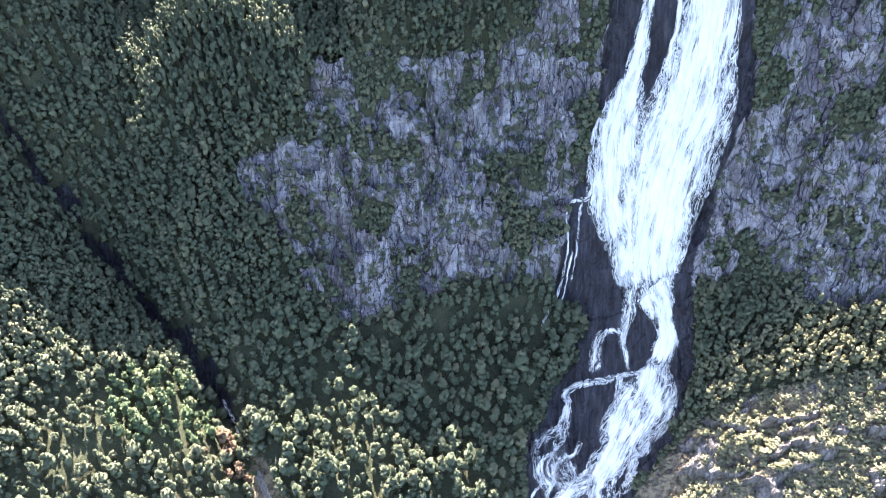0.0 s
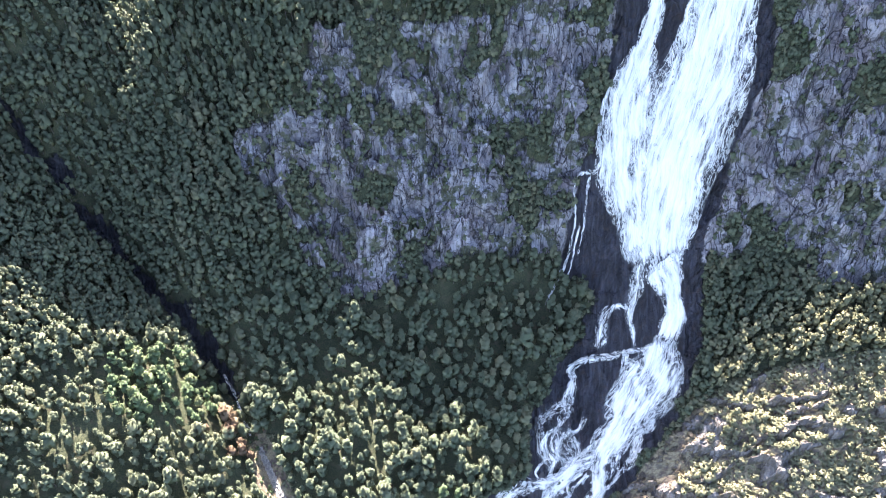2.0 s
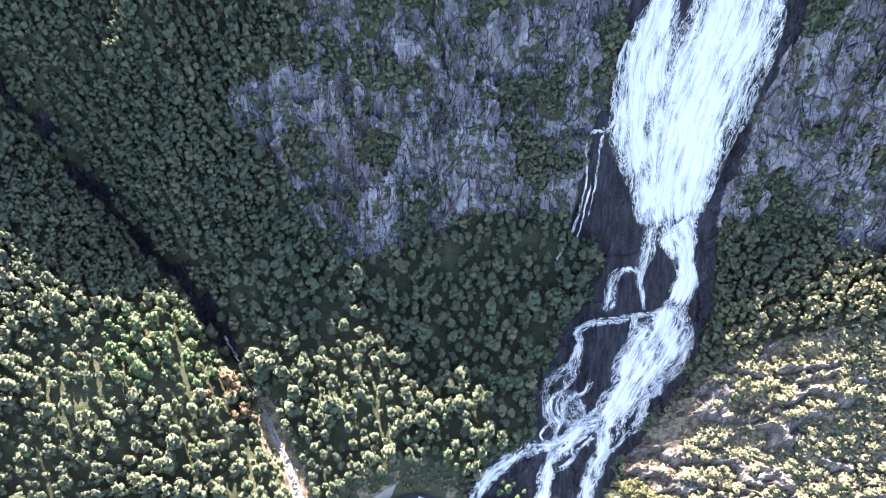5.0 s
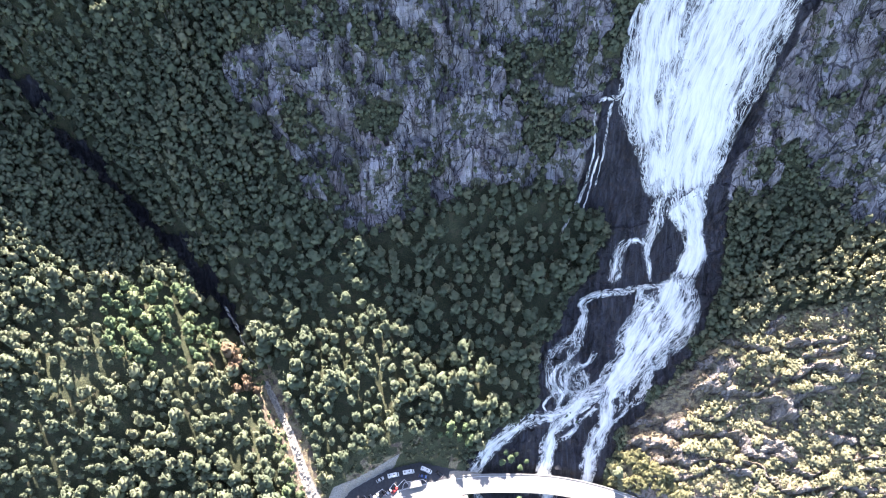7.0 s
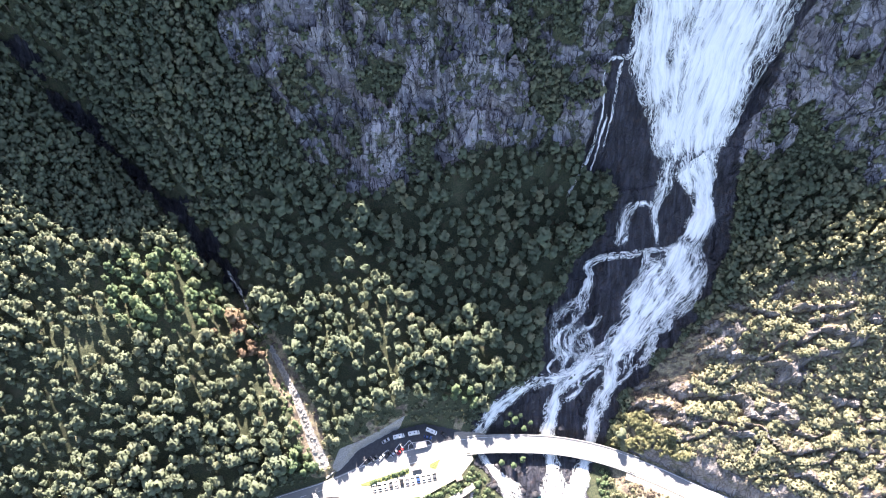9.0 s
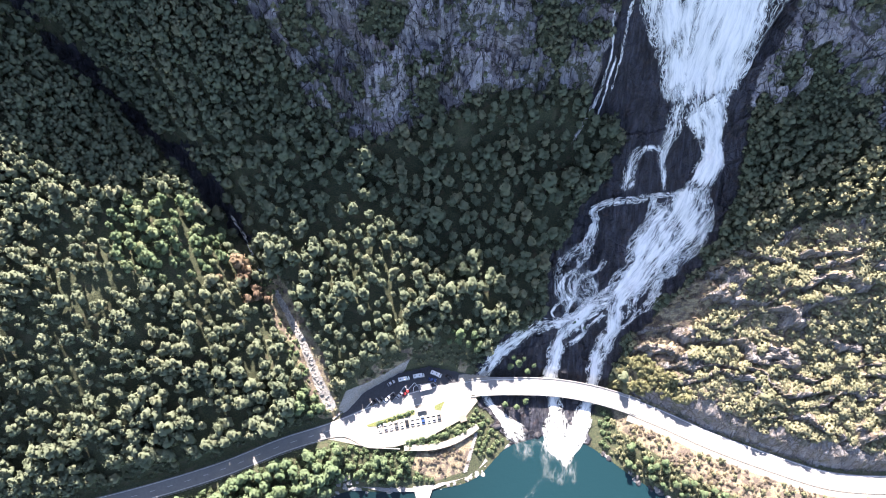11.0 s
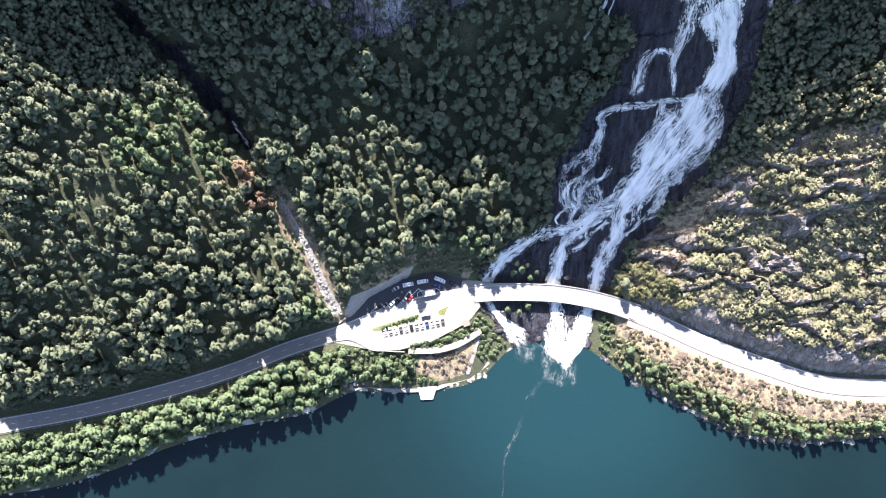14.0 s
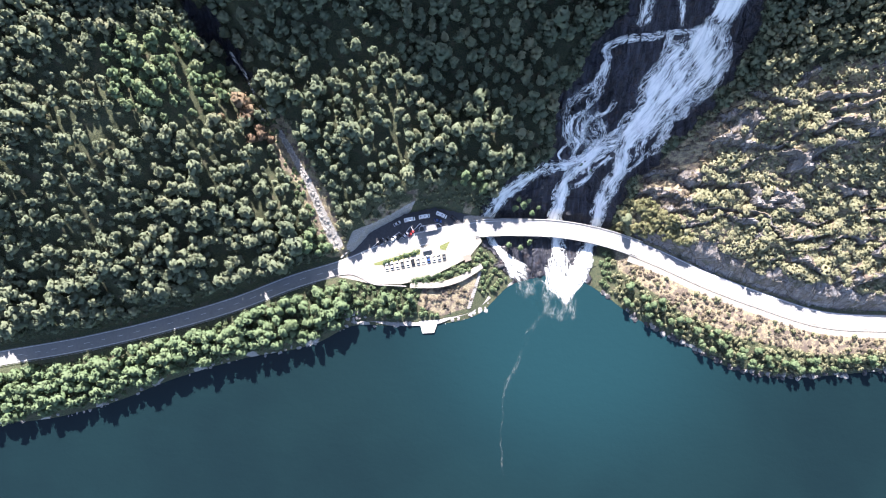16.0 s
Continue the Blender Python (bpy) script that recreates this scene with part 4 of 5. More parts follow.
hut("service_building", "low grey flat-roofed service building beside the road", (6.6, 2.6, 2.5), pose(-20.2, 119.7, PARK_Z, 0, 0, 12), CONCRETE, ROOF)
hut("kiosk", "small dark wooden kiosk on the gravel lot", (4.4, 1.5, 2.4), pose(-22, 108.2, ROAD_Z, 0, 0, 11), WOOD, ROOF)
hut("shelter", "small brown wooden shelter at the edge of the lot", (3.2, 2.8, 2.3), pose(0.2, 103.6, ROAD_Z - 0.1, 0, 0, 20), WOOD, WOOD)


def grass_patch(name, outline, label):
    k = outline_slab(name, outline, ROAD_Z + 0.16, 0.4, TURF, label)
    return k


def turf_material():
    k = Nodes("turf", 0.9)
    n = k.noise(3, 4)
    return k.colour(k.mix(k.ramp(n, 0.3, 0.7), (0.06, 0.08, 0.02), (0.18, 0.19, 0.07))).bump(n, 0.6, 0.1).mat


TURF = turf_material()
grass_patch("grass_island", [(-15.0, 110.3), (-9.6, 112.8), (-11.9, 107.9), (-14.9, 108.5)], "small triangular grass island")
grass_patch("grass_island", [(-51.2, 100.0), (-46.2, 101.8), (-25.8, 108.2), (-25.7, 105.8), (-45.5, 99.6), (-50, 99.2)], "narrow grass island between road and gravel lot")

# roadside posts
for x, y in ((-238.6, 47.6), (-226.9, 49.6), (-203, 54.2)):
    root = tagged(new("road_sign"), "small pale road sign on a steel post", "sign", "road signs")
    bm = bmesh.new()
    bmesh.ops.create_cone(bm, cap_ends=True, segments=8, radius1=0.06, radius2=0.05, depth=3.0)
    bmesh.ops.translate(bm, verts=bm.verts, vec=(0, 0, 1.5))
    part("post", bm, STEEL, root)
    bm = bmesh.new()
    box(bm, (0.9, 0.06, 0.9), (0, -0.08, 2.1), 0, 1.0, 0.02)
    part("plate", bm, PAINT_WHITE, root)
    root.location = (x, y, float(ground([x], [y])[0]) - 0.05)


# ---- trees ----
def crown_shape(rng, lobes, leaves, radius, low, high, leaf):
    """A crown of uneven leafy boughs with sprays standing off them: places, four-cornered faces and the way each faces."""
    verts, quads, puffs = [], [], []
    middle = np.array([0, 0, low + (high - low) * 0.3])
    twist = rng.uniform(0, 6.28)

    def face(at, n):
        out = (at - middle) / radius
        puff = 0.35 * n + 0.85 * out + np.array([rng.gauss(0, 0.16), rng.gauss(0, 0.16), 0.15])
        return puff / np.linalg.norm(puff)

    for j in range(lobes):
        t = (j + rng.uniform(0.1, 0.9)) / lobes
        a = twist + j * 2.4 + rng.gauss(0, 0.3)
        girth = math.sqrt(max(0.04, 1 - ((t - 0.3) / 0.76) ** 2))
        heart = np.array([math.cos(a), math.sin(a), 0]) * radius * girth * rng.uniform(0.2, 0.58)
        heart[2] = low + (high - low) * (0.08 + 0.84 * t)
        size = radius * (0.26 + 0.34 * girth) * rng.uniform(0.8, 1.15)
        base = len(verts)
        for e, lat in enumerate((-0.6, 0.25, 1.15)):
            for q in range(5):
                b = q * math.pi / 2.5 + e * 0.6
                n = np.array([math.cos(b) * math.cos(lat), math.sin(b) * math.cos(lat), math.sin(lat)])
                at = heart + n * size * np.array([0.95, 0.95, 1.1]) * rng.uniform(0.55, 1.1)
                verts.append(at)
                puffs.append(face(at, n))
        for e in range(2):
            for q in range(5):
                quads.append((base + e * 5 + q, base + e * 5 + (q + 1) % 5, base + e * 5 + 5 + (q + 1) % 5, base + e * 5 + 5 + q))
        for _ in range(leaves):
            n = np.array([rng.gauss(0, 1), rng.gauss(0, 1), rng.gauss(0.5, 0.8)])
            n /= np.linalg.norm(n)
            at = heart + n * size * rng.uniform(0.85, 1.35)
            puffs += [face(at, n)] * 4
            n = n + np.array([rng.gauss(0, 0.3), rng.gauss(0, 0.3), rng.gauss(0.05, 0.3)])
            n /= np.linalg.norm(n)
            u = np.cross(n, (rng.gauss(0, 1), rng.gauss(0, 1), rng.gauss(0, 1)))
            u /= np.linalg.norm(u)
            v = np.cross(n, u)
            k, l = leaf * rng.uniform(0.6, 1.2), leaf * rng.uniform(0.45, 0.9)
            i = len(verts)
            verts += [at - u * k, at - v * l - n * 0.15 * k, at + u * k, at + v * l + n * 0.12 * k]
            quads.append((i, i + 1, i + 2, i + 3))
    return np.array(verts), np.array(quads), np.array(puffs)


def trunk_shape(rng, height, radius, limbs=3):
    """A tapered, slightly bent trunk with a few limbs."""
    verts, quads = [], []

    def tube(points, radii):
        sides = 5
        base = len(verts)
        for p, r in zip(points, radii):
            for s in range(sides):
                a = 2 * math.pi * s / sides
                verts.append(np.array([p[0] + r * math.cos(a), p[1] + r * math.sin(a), p[2]]))
        for j in range(len(points) - 1):
            for s in range(sides):
                quads.append((base + j * sides + s, base + j * sides + (s + 1) % sides, base + (j + 1) * sides + (s + 1) % sides, base + (j + 1) * sides + s))

    bend = rng.uniform(-0.3, 0.3)
    tube([(0, 0, -1.2), (bend * 0.4, 0.1, height * 0.45), (bend, 0.1, height * 0.88)], (radius, radius * 0.7, radius * 0.2))
    for _ in range(limbs):
        a, z = rng.uniform(0, 6.28), height * rng.uniform(0.35, 0.6)
        tube([(bend * 0.4, 0, z), (math.cos(a) * height * 0.2, math.sin(a) * height * 0.2, z + height * 0.2)], (radius * 0.45, radius * 0.12))
    return np.array(verts), np.array(quads)


tree_rng = random.Random(11)
TREES = []
for _ in range(9):
    tall = tree_rng.uniform(9.5, 13.5)
    TREES.append((trunk_shape(tree_rng, tall, 0.2, 1), crown_shape(tree_rng, 9, 8, tree_rng.uniform(2.5, 3.1), tall * 0.22, tall * 1.0, 0.36)))
FAR_TREES = []
for _ in range(8):
    tall = tree_rng.uniform(8.5, 11.5)
    FAR_TREES.append((trunk_shape(tree_rng, tall, 0.18, 0), crown_shape(tree_rng, 6, 5, tree_rng.uniform(2.3, 2.9), tall * 0.18, tall * 1.0, 0.44)))
SHRUBS = []
for _ in range(6):
    tall = tree_rng.uniform(1.8, 2.8)
    SHRUBS.append((trunk_shape(tree_rng, tall, 0.08, 1), crown_shape(tree_rng, 4, 6, tree_rng.uniform(1.4, 1.9), 0.2, tall, 0.26)))


def thicket(name, spots, shapes, leaf, label, category="trees"):
    """Many trees in one mesh. spots: x, y, z, size, turn, tint and lean, one row each."""
    spots = np.asarray(spots, float)
    which = np.arange(len(spots)) % len(shapes)
    all_v, all_q, all_m, all_t, all_p, base = [], [], [], [], [], 0
    for k, (trunk, crown) in enumerate(shapes):
        mine = spots[which == k]
        if not len(mine):
            continue
        v = np.r_[trunk[0], crown[0]]
        q = np.r_[trunk[1], crown[1] + len(trunk[0])]
        m = np.r_[np.zeros(len(trunk[1]), int), np.ones(len(crown[1]), int)]
        c, s = np.cos(mine[:, 4])[:, None], np.sin(mine[:, 4])[:, None]
        size, tall = mine[:, 3][:, None], mine[:, 6][:, None]
        x = (v[None, :, 0] * c - v[None, :, 1] * s) * size + mine[:, 0][:, None]
        y = (v[None, :, 0] * s + v[None, :, 1] * c) * size + mine[:, 1][:, None]
        z = v[None, :, 2] * size * tall + mine[:, 2][:, None]
        all_v.append(np.stack([x, y, z], -1).reshape(-1, 3))
        all_q.append((q[None] + (np.arange(len(mine)) * len(v))[:, None, None] + base).reshape(-1, 4))
        all_m.append(np.tile(m, len(mine)))
        all_t.append(np.repeat(mine[:, 5], len(v)))
        p = np.r_[np.tile((0.0, 0.0, 1.0), (len(trunk[0]), 1)), crown[2]]
        all_p.append(np.stack([p[None, :, 0] * c - p[None, :, 1] * s, p[None, :, 0] * s + p[None, :, 1] * c, np.broadcast_to(p[:, 2], (len(mine), len(p)))], -1).reshape(-1, 3))
        base += len(mine) * len(v)
    ob = mesh_object(name, np.concatenate(all_v), np.concatenate(all_q), [BARK, leaf], np.concatenate(all_m), {"tint": np.concatenate(all_t), "puff": np.concatenate(all_p)})
    return tagged(ob, label, category, kind="stuff")


def scatter(pitch, a, b, c, d, seed, deep=None):
    """Places on a shaken grid; deep: its pitch up the slope."""
    g = np.random.default_rng(seed)
    deep = deep or pitch
    X, Y = np.meshgrid(np.arange(a, b, pitch), np.arange(c, d, deep))
    X = X + (np.arange(X.shape[0])[:, None] % 2) * pitch / 2
    return (X + g.uniform(-0.42, 0.42, X.shape) * pitch).ravel(), (Y + g.uniform(-0.42, 0.42, Y.shape) * deep).ravel(), g


def standing(x, y):
    """What stands where: shares used to choose the growth."""
    m = zones(x, y)
    s = y - road_y(x)
    m["s"] = s
    m["shore"] = y - shore_y(x)
    m["bank"] = (s < -7.5) & (m["shore"] > 2.5)
    m["clear"] = (m["lots"] < 0.2) & (m["pale"] < 0.4) & (m["wet_shade"] < 0.35) & ((s > 9) | m["bank"])
    return m


def dress(x, y, g, low, high, tall=(0.9, 1.15)):
    tint = np.clip(0.45 + 0.9 * rough(x / 30, y / 30, 81) + g.normal(0, 0.2, len(x)), 0, 1)
    return np.c_[x, y, ground(x, y) - 0.15, g.uniform(low, high, len(x)), g.uniform(0, 6.28, len(x)), tint, g.uniform(*tall, len(x))]


x, y, g = scatter(5.0, -300, 320, 10, 380, 21, 4.0)
m = standing(x, y)
in_cliff = np.maximum(inside(x, y, CLIFF, 5), inside(x, y, CLIFF_EAST, 5))
keep = m["clear"] & (np.abs(x) < 235 + 0.2 * y) & (m["rock"] < 0.45) & (m["ledge"] < 0.3) & (m["s"] > 9) & (in_cliff < 0.5)
high = (m["s"] > 138) | ((x > 116) & (m["s"] > 66))
keep &= ~high
gully, _ = line_reach(x, y, GULLY)
keep &= ~((m["s"] < 120) & (g.random(len(x)) < 0.13 - 0.5 * rough(x / 14, y / 12, 85)))
keep &= ~((gully < 4) & (g.random(len(x)) < 0.6))
scree, (scree_w,) = line_reach(x, y, SCREE)
keep &= (scree > np.where(x > np.interp(y, [110, 166], [-70.5, -98]), 7.5, 4.5)) & (inside(x, y, CUTTING, 2) < 0.4)
rust = (np.hypot(x + 117, (y - 173) * 1.2) < 7.5) | (np.hypot(x + 106, (y - 163) * 1.1) < 5)
alder = (np.hypot((x + 143) / 1.1, y - 182) < 21) | (np.hypot(x + 79, (y - 116) / 1.6) < 8) | (np.hypot(x - 0, (y - 137) / 1.2) < 10)
spots = dress(x, y, g, 0.55, 1.25)
spots[:, 3] *= (1 + 0.7 * rough(x / 22, y / 18, 83)) * np.where(g.random(len(x)) < 0.12, 1.3, 1.0)
spots[:, 3] *= 1 + 0.25 * (m["s"] < 45) * (x < -70) + 0.15 * (m["s"] < 34) * (x > -66) * (x < 20)
right_side = x > 122
thicket("birch_forest", spots[keep & ~rust & ~alder & ~right_side & (x < -95)], TREES, LEAF, "dense grey-green birch forest on the hillside by the gully")
thicket("birch_forest", spots[keep & ~rust & ~alder & ~right_side & (x >= -95)], TREES, LEAF, "dense grey-green birch forest below the cliff")
thicket("alder_grove", spots[keep & alder & ~rust], TREES, LEAF_BRIGHT, "bright green alder grove among the birches")
thicket("withered_trees", spots[keep & rust], TREES, LEAF_RUST, "rust-brown withered trees beside the scree")

x, y, g = scatter(4.3, -320, 300, 100, 380, 28, 3.0)
m = standing(x, y)
in_cliff = np.maximum(inside(x, y, CLIFF, 5), inside(x, y, CLIFF_EAST, 5))
gully, _ = line_reach(x, y, GULLY)
high = (m["s"] > 138) | ((x > 116) & (m["s"] > 66))
keep = m["clear"] & high & (np.abs(x) < 230 + 0.2 * y) & (m["rock"] < 0.45) & (m["ledge"] < 0.3) & (in_cliff < 0.5) & ~((gully < 3) & (g.random(len(x)) < 0.5))
spots = dress(x, y, g, 0.8, 1.3, (0.95, 1.35))
# trees on the knoll stretched taller to reach the sun
spots[:, 6] *= 1 + 0.6 * np.exp(-((x + 115) / 36) ** 2 - ((y - 322) / 26) ** 2)
thicket("mountain_birch", spots[keep & (x < 100)], FAR_TREES, LEAF, "dense blue-green birch wood on the steep upper slope")
# birches below the shadow edge get paler leaves: sunlight put into the colour
sunny = (x > 134) & (y < 206 + 0.25 * (x - 134))
thicket("slope_birch", spots[keep & sunny], FAR_TREES, LEAF_OLIVE, "olive-green birches, leaves paler for sunlight, at the upper edge of the slope")
thicket("mountain_birch", spots[keep & (x >= 100) & ~sunny], FAR_TREES, LEAF, "dense birch wood below the dark eastern cliff")

# small growth in the cliffs, on the ledges and at the shore
x, y, g = scatter(2.7, -130, 280, 215, 380, 22, 2.1)
m = standing(x, y)
in_cliff = np.maximum(inside(x, y, CLIFF, 5), inside(x, y, CLIFF_EAST, 5))
keep = m["clear"] & (in_cliff > 0.3) & ((m["rock"] < 0.55) | (g.random(len(x)) < 0.13)) & (x < 290)
spots = dress(x, y, g, 0.8, 1.7, (0.9, 1.5))
thicket("cliff_shrubs", spots[keep], SHRUBS, LEAF, "low green shrubs in the clefts of the cliff", "shrubs")
x, y, g = scatter(2.4, 80, 270, 40, 205, 23)
m = standing(x, y)
thin = rough(x / 12, y / 7, 91)
keep = (m["clear"] & (m["ledge"] > 0.3) & (thin + g.normal(0, 0.12, len(x)) > -0.34) & (m["rock"] < 0.4) & (inside(x, y, BARE, 4) < 0.5))
spots = dress(x, y, g, 0.7, 2.4, (0.4, 0.65))
spots[:, 3] *= 1 + 0.8 * rough(x / 10, y / 7, 87)
thicket("ledge_scrub", spots[keep], SHRUBS, LEAF_SCRUB, "yellow-green scrub on the sunlit rock ledges", "shrubs")
x, y, g = scatter(2.4, 0, 175, 125, 380, 29)
m = standing(x, y)
keep = (m["wet_shade"] > 0.01) & (m["wet_shade"] < 0.5) & (m["s"] > 12) & (m["rock"] < 0.5) & (inside(x, y, BARE, 4) < 0.4)
rim, _ = line_reach(x, y, WET + WET[:1])
keep |= (rim < 6) & (m["wet_shade"] < 0.5) & (m["s"] > 12) & (m["rock"] < 0.5) & (inside(x, y, BARE, 4) < 0.4)
thicket("gorge_shrubs", dress(x, y, g, 0.7, 1.5)[keep], SHRUBS, LEAF, "dark green shrubs along the rim of the wet gorge", "shrubs")
x, y, g = scatter(2.6, -262, -70, 30, 118, 33)
m = standing(x, y)
keep = (m["s"] > 7.5) & (m["s"] < 13) & (m["lots"] < 0.1) & (m["pale"] < 0.4)
thicket("roadside_shrubs", dress(x, y, g, 0.7, 1.5)[keep], SHRUBS, LEAF, "green shrubs on the cutting above the road", "shrubs")
x, y, g = scatter(2.9, -262, 262, 5, 118, 24)
m = standing(x, y)
dirt = inside(x, y, DIRT, 2)
sandy = inside(x, y, DRY_SHORE, 2)
keep = m["bank"] & (m["clear"]) & (dirt < 0.4) & ((sandy < 0.4) | (g.random(len(x)) < 0.12)) & ~((np.abs(x - 47) < 27) & (m["s"] > -26))
quay_d, _ = line_reach(x, y, [(-63, 68), (-40, 67), (-17, 68), (13, 83)])
keep &= quay_d > 3.5
spots = dress(x, y, g, 0.7, 1.4)
thicket("bank_scrub", spots[keep & (x < 80)], SHRUBS, LEAF_BRIGHT, "fresh green bushes on the bank above the fjord", "shrubs")
thicket("bank_scrub", spots[keep & (x >= 80)], SHRUBS, LEAF_OLIVE, "olive-green bushes on the dry bank above the fjord", "shrubs")

g = np.random.default_rng(26)
x, y = g.uniform(-40, 250, 16000), g.uniform(50, 180, 16000)
m = standing(x, y)
heath = np.maximum.reduce([inside(x, y, DRY_SHORE, 2), inside(x, y, DIRT, 1.5), inside(x, y, BARE, 3) * 0.8])
keep = (heath > 0.5) & ((m["bank"] & (m["s"] < -9)) | (m["s"] > 14)) & (m["lots"] < 0.2) & (m["wet_shade"] < 0.3) & (g.random(len(x)) < 0.6 + 1.8 * rough(x / 11, y / 7, 95))
spots = dress(x, y, g, 0.2, 1.05, (0.35, 0.8))
thicket("heath", spots[keep], SHRUBS, LEAF_HEATH, "low dry brown heath on the sandy bank", "heath")

x, y, g = scatter(2.2, -125, -55, 106, 172, 35)
scree, (scree_w,) = line_reach(x, y, SCREE)
m = standing(x, y)
keep = (scree > scree_w * 1.2) & (scree < 10) & (m["s"] > 9) & (m["lots"] < 0.1) & (g.random(len(x)) < 0.6)
spots = dress(x, y, g, 0.4, 1.1)
thicket("scree_shrubs", spots[keep & (x > np.interp(y, [110, 166], [-70.5, -98]))], SHRUBS, LEAF_SCRUB, "yellow-green bushes and dry grass beside the scree", "shrubs")
thicket("scree_shrubs", spots[keep & (x <= np.interp(y, [110, 166], [-70.5, -98]))], SHRUBS, LEAF_BRIGHT, "fresh green bushes along the scree gully", "shrubs")
x, y, g = scatter(2.6, -68, 16, 106, 144, 36)
m = standing(x, y)
keep = (inside(x, y, CUTTING, 1) > 0.6) & (m["lots"] < 0.1) & (m["pale"] < 0.4) & (g.random(len(x)) < 0.85)
thicket("cutting_shrubs", dress(x, y, g, 0.3, 1.0)[keep], SHRUBS, LEAF_OLIVE, "low sparse bushes on the earth cutting above the lot", "shrubs")

g = np.random.default_rng(37)
x, y = g.uniform(80, 122, 700), g.uniform(112, 140, 700)
m = standing(x, y)
keep = (m["wet_shade"] < 0.3) & (m["s"] > 7) & (m["s"] < 26 - 0.35 * np.abs(x - 95)) & (rough(x / 6, y / 5, 97) > -0.12)
thicket("yellow_bushes", dress(x, y, g, 0.7, 1.7)[keep], SHRUBS, LEAF_GOLD, "golden green bushes above the end of the bridge", "shrubs")

x, y, g = scatter(4.6, 95, 275, 95, 205, 38, 3.8)
m = standing(x, y)
keep = m["clear"] & (m["ledge"] > 0.3) & (m["rock"] < 0.4) & (inside(x, y, BARE, 4) < 0.3) & (m["s"] > 14) & (g.random(len(x)) < 0.25 + 0.006 * (y - 130) + 0.9 * rough(x / 18, y / 12, 89))
thicket("slope_birch", dress(x, y, g, 0.4, 0.75)[keep], FAR_TREES, LEAF_OLIVE, "low olive-green birches scattered over the rock ledges")

# the trees on the bank, each its own
bank_kinds = []
for trunk, crown in TREES[:6]:
    t = mesh_object("trunk", trunk[0], trunk[1], [BARK])
    c = mesh_object("crown", crown[0], crown[1], [LEAF_BRIGHT], attributes={"tint": np.full(len(crown[0]), 0.4), "puff": crown[2]})
    bank_kinds.append((t.data, c.data))
    bpy.data.objects.remove(t), bpy.data.objects.remove(c)


def single_tree(at, size, turn, kind, label="leafy green birch on the bank above the fjord"):
    root = tagged(new("tree"), label, "tree", "trees on the bank")
    for name, data in zip(("trunk", "crown"), bank_kinds[kind]):
        new(name, data).parent = root
    root.location, root.rotation_euler, root.scale = at, (0, 0, turn), (size, size, size)
    return root


x, y, g = scatter(5.2, -262, 240, 5, 112, 25)
m = standing(x, y)
dirt, sandy = inside(x, y, DIRT, 4), inside(x, y, DRY_SHORE, 4)
keep = m["bank"] & m["clear"] & (dirt < 0.2) & (sandy < 0.25) & (m["shore"] > 3) & (m["s"] < -9) & ~((x > 12) & (x < 84))
quay_d, _ = line_reach(x, y, [(-63, 68), (-40, 67), (-17, 68), (13, 83)])
keep &= (quay_d > 4.5) & ~((x > -34) & (x < 12) & (y > 84)) & ~((x < -30) & (x > -62) & (y > 84))
xs, ys = x[keep][:290], y[keep][:290]
zs = ground(xs, ys)
for i, (a, b, c) in enumerate(zip(xs, ys, zs)):
    east = a > 80
    single_tree((a, b, c - 0.2), g.uniform(0.55, 0.95) if east else g.uniform(1.0, 1.5) if a < -60 else g.uniform(0.7, 1.15), g.uniform(0, 6.28), i % 6)
single_tree((-74, 73.5, float(ground([-74], [73.5])[0]) - 0.2), 1.35, 0.5, 2, "broad grey-green willow leaning over the water")
for a, b, k in ((25.5, 131.1, 0.5), (30, 132.6, 0.6), (35.3, 128.7, 0.5), (27.5, 135.5, 0.45), (33, 135, 0.4), (38.5, 131.5, 0.4), (23, 111.4, 0.5), (29.3, 110, 0.5), (34, 113.1, 0.5), (60.6, 154.3, 0.3), (66, 151.6, 0.3), (159.5, 326.9, 0.75), (167.5, 323.8, 0.7), (166.9, 303, 0.7), (171.1, 299.4, 0.6), (166.2, 294.6, 0.4)):
    single_tree((a, b, float(ground([a], [b])[0]) - 0.2), k * (1.45 if b < 140 else 1.0), a, int(a) % 6, "small green tree on a rocky ledge by the falls")

# clipped hedge between the gravel lot and the footpath
hedge_line = dense([(-31, 90.6), (-24.3, 92.2), (-14.7, 94.2), (-5.2, 97.5), (1.4, 101)], 0.9)
g = np.random.default_rng(31)
rows = np.repeat(hedge_line, 3, axis=0) + g.uniform(-0.8, 0.8, (len(hedge_line) * 3, 2))
thicket("hedge", dress(rows[:, 0], rows[:, 1], g, 0.5, 0.75), SHRUBS, LEAF_BRIGHT, "rough green hedge along the gravel lot", "hedge")
isle = dense([(-45, 101), (-36, 104), (-27, 107)], 1.6)
isle = isle + g.uniform(-0.5, 0.5, isle.shape)
thicket("island_shrubs", dress(isle[:, 0], isle[:, 1], g, 0.7, 1.2), SHRUBS, LEAF_BRIGHT, "green shrubs on the grass island", "shrubs")


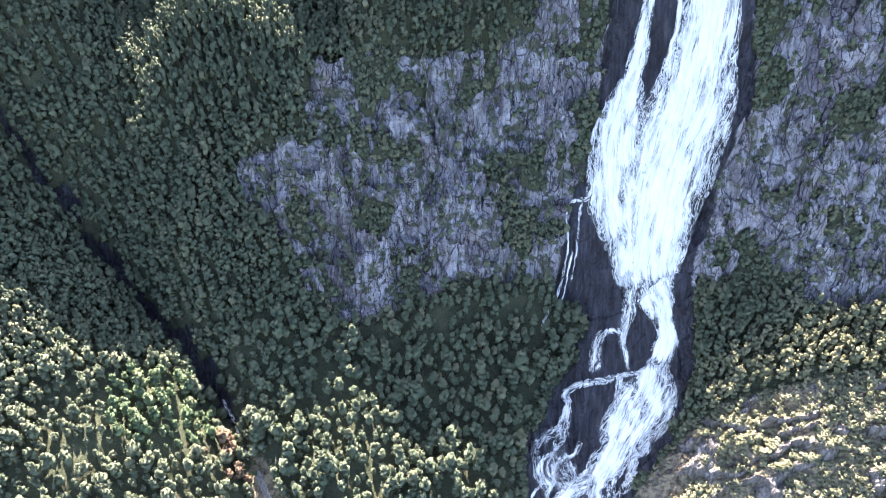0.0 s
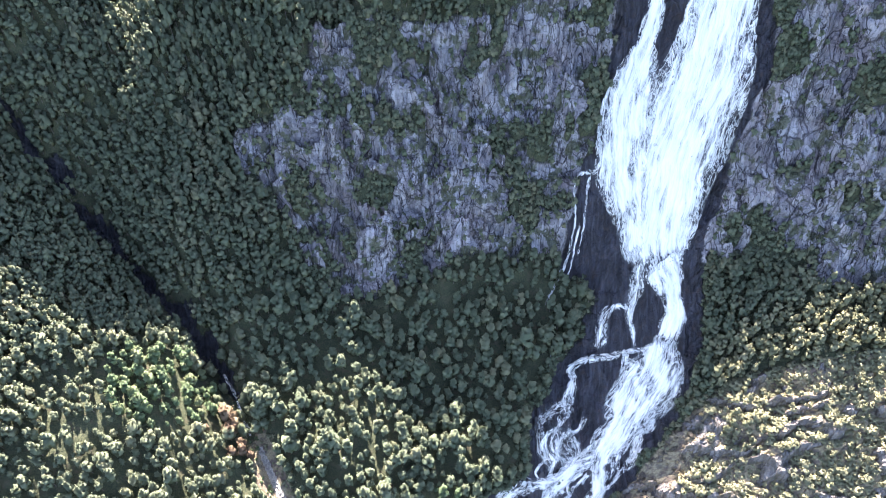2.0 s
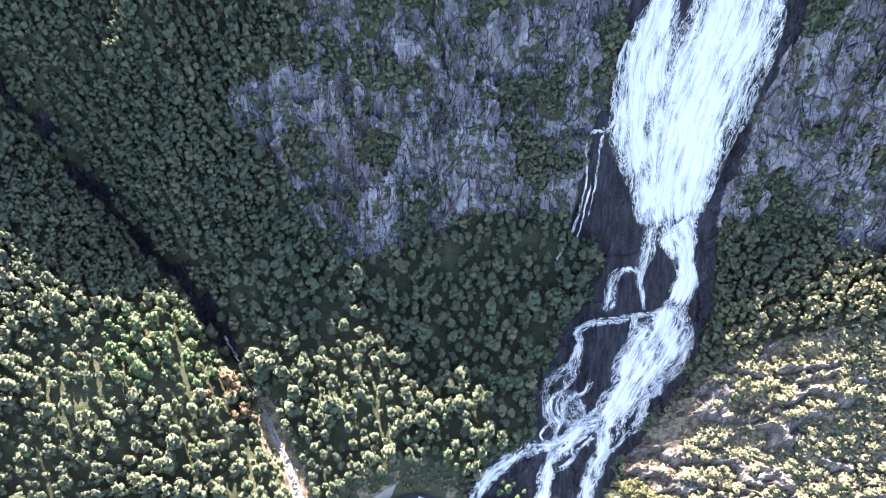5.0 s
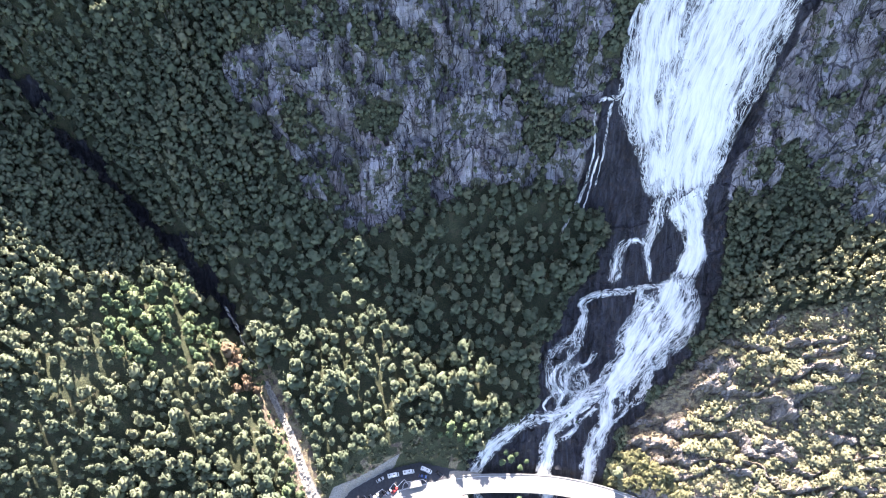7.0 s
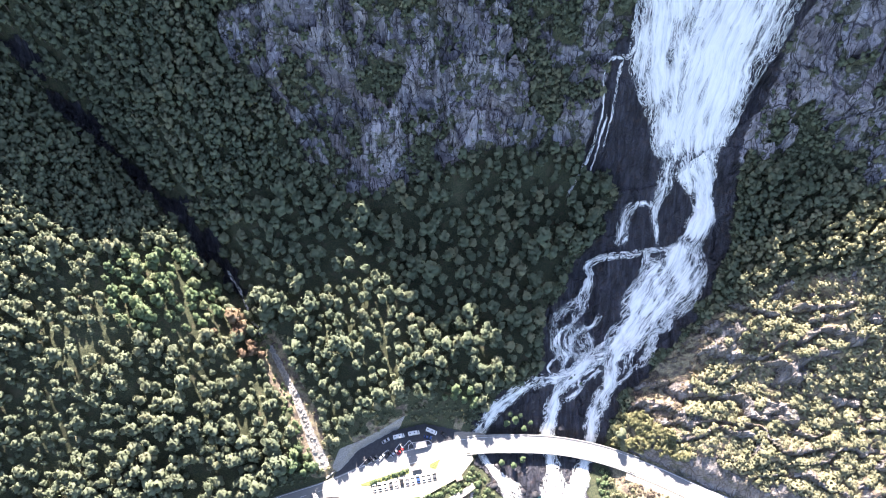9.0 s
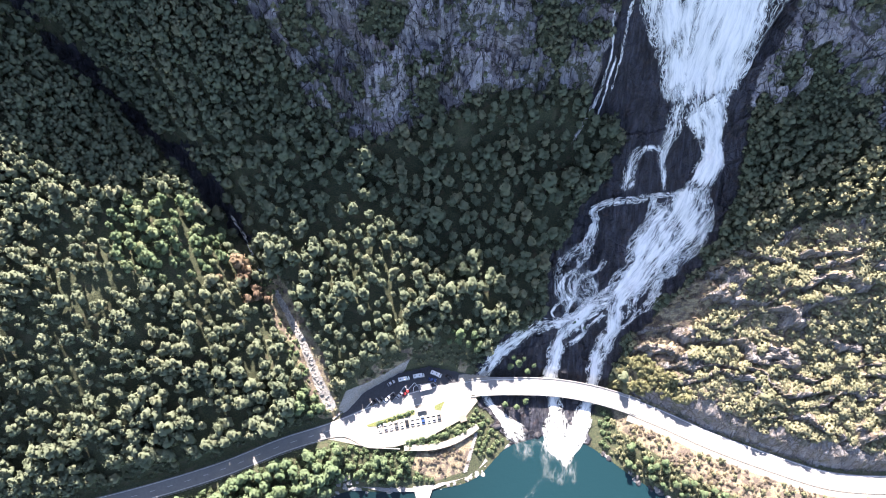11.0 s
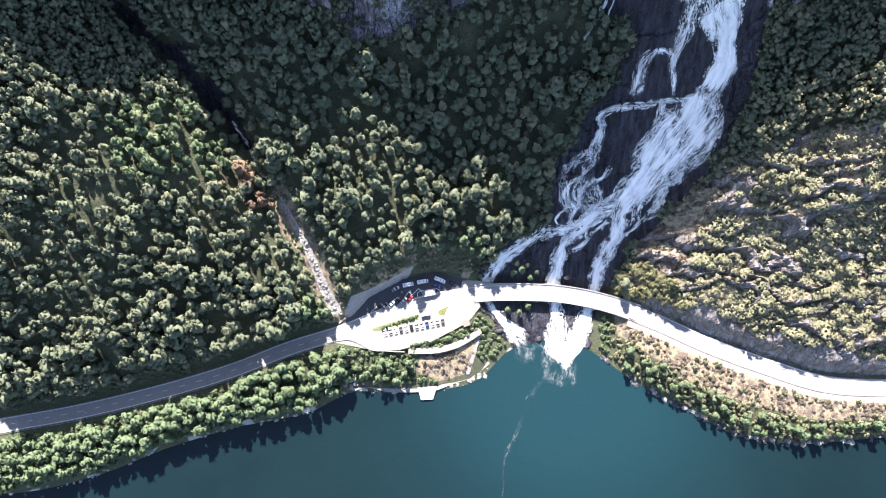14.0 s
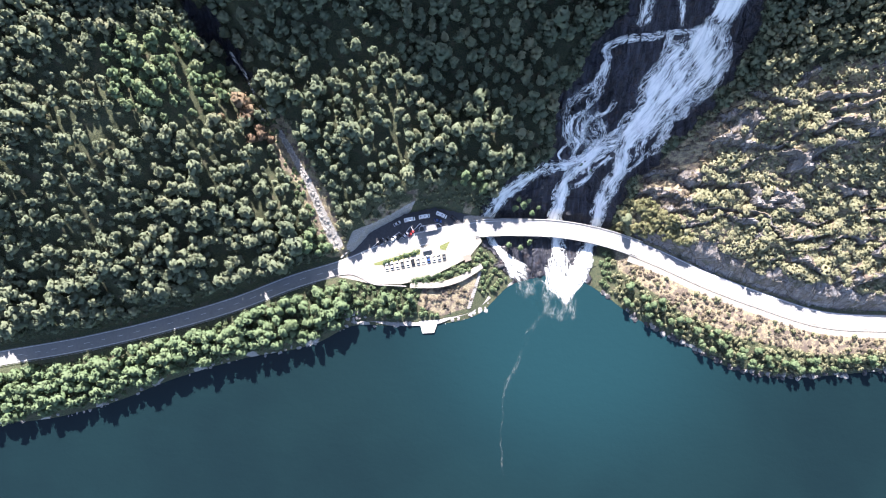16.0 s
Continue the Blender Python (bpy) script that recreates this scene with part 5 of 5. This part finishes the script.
# ---- loose stones ----
def boulder_mesh(seed, material):
    bm = bmesh.new()
    bmesh.ops.create_icosphere(bm, subdivisions=2, radius=1.0)
    r = random.Random(seed)
    off = Vector((r.uniform(-9, 9), r.uniform(-9, 9), r.uniform(-9, 9)))
    cuts = [(Vector((r.gauss(0, 1), r.gauss(0, 1), r.gauss(0, 1))).normalized(), r.uniform(0.5, 0.8)) for _ in range(7)]
    for v in bm.verts:
        for n, d in cuts:
            k = v.co.dot(n) - d
            if k > 0:
                v.co -= n * k
        v.co += v.co.normalized() * noise.noise(v.co * 1.6 + off) * 0.14
        v.co.z *= 0.75
    ob = part("boulder", bm, material)
    data = ob.data
    bpy.data.objects.remove(ob)
    return data


PALE_STONES = [boulder_mesh(k, STONE) for k in range(5)]
DARK_STONES = [boulder_mesh(k + 9, STONE_DARK) for k in range(4)]


def boulders(x, y, sizes, kinds, label, group, seed):
    g = random.Random(seed)
    z = np.maximum(ground(x, y), -0.4)
    for i in range(len(x)):
        ob = tagged(new("boulder", kinds[i % len(kinds)]), label, "boulder", group)
        ob.location = (x[i], y[i], z[i] + sizes[i] * 0.12)
        ob.rotation_euler = (g.uniform(-0.4, 0.4), g.uniform(-0.4, 0.4), g.uniform(0, 6.28))
        ob.scale = (sizes[i] * g.uniform(0.8, 1.3), sizes[i] * g.uniform(0.8, 1.3), sizes[i])


g = np.random.default_rng(41)
p = dense(SCREE, 0.55)
boulders(p[:, 0] + g.normal(0, 0.45, len(p)) * p[:, 2], p[:, 1] + g.normal(0, 0.3, len(p)) * p[:, 2], g.uniform(0.35, 1.0, len(p)), PALE_STONES, "pale angular boulder in the scree gully", "scree boulders", 1)
x = g.uniform(-250, 13, 75)
boulders(x, shore_y(x) + g.uniform(-0.8, 2.2, len(x)), g.uniform(0.4, 1.3, len(x)), PALE_STONES, "pale rough boulder at the waterline", "shore boulders", 2)
x = g.uniform(74, 245, 120)
boulders(x, shore_y(x) + g.uniform(-0.8, 2.0, len(x)), g.uniform(0.5, 2.0, len(x)), PALE_STONES[:1] + DARK_STONES, "dark angular boulder at the waterline", "shore boulders", 3)
x = g.normal(-62, 2.6, 32)
boulders(x, g.normal(71, 2.4, 32), g.uniform(0.5, 1.2, 32), PALE_STONES, "pale tipped stone on the heap by the quay", "quay stones", 4)
x, y = g.uniform(12, 78, 50), g.uniform(92, 165, 50)
ok = inside(x, y, WET, 2) > 0.8
boulders(x[ok], y[ok], g.uniform(0.8, 2.2, int(ok.sum())), DARK_STONES, "dark wet boulder among the foaming strands", "river boulders", 5)
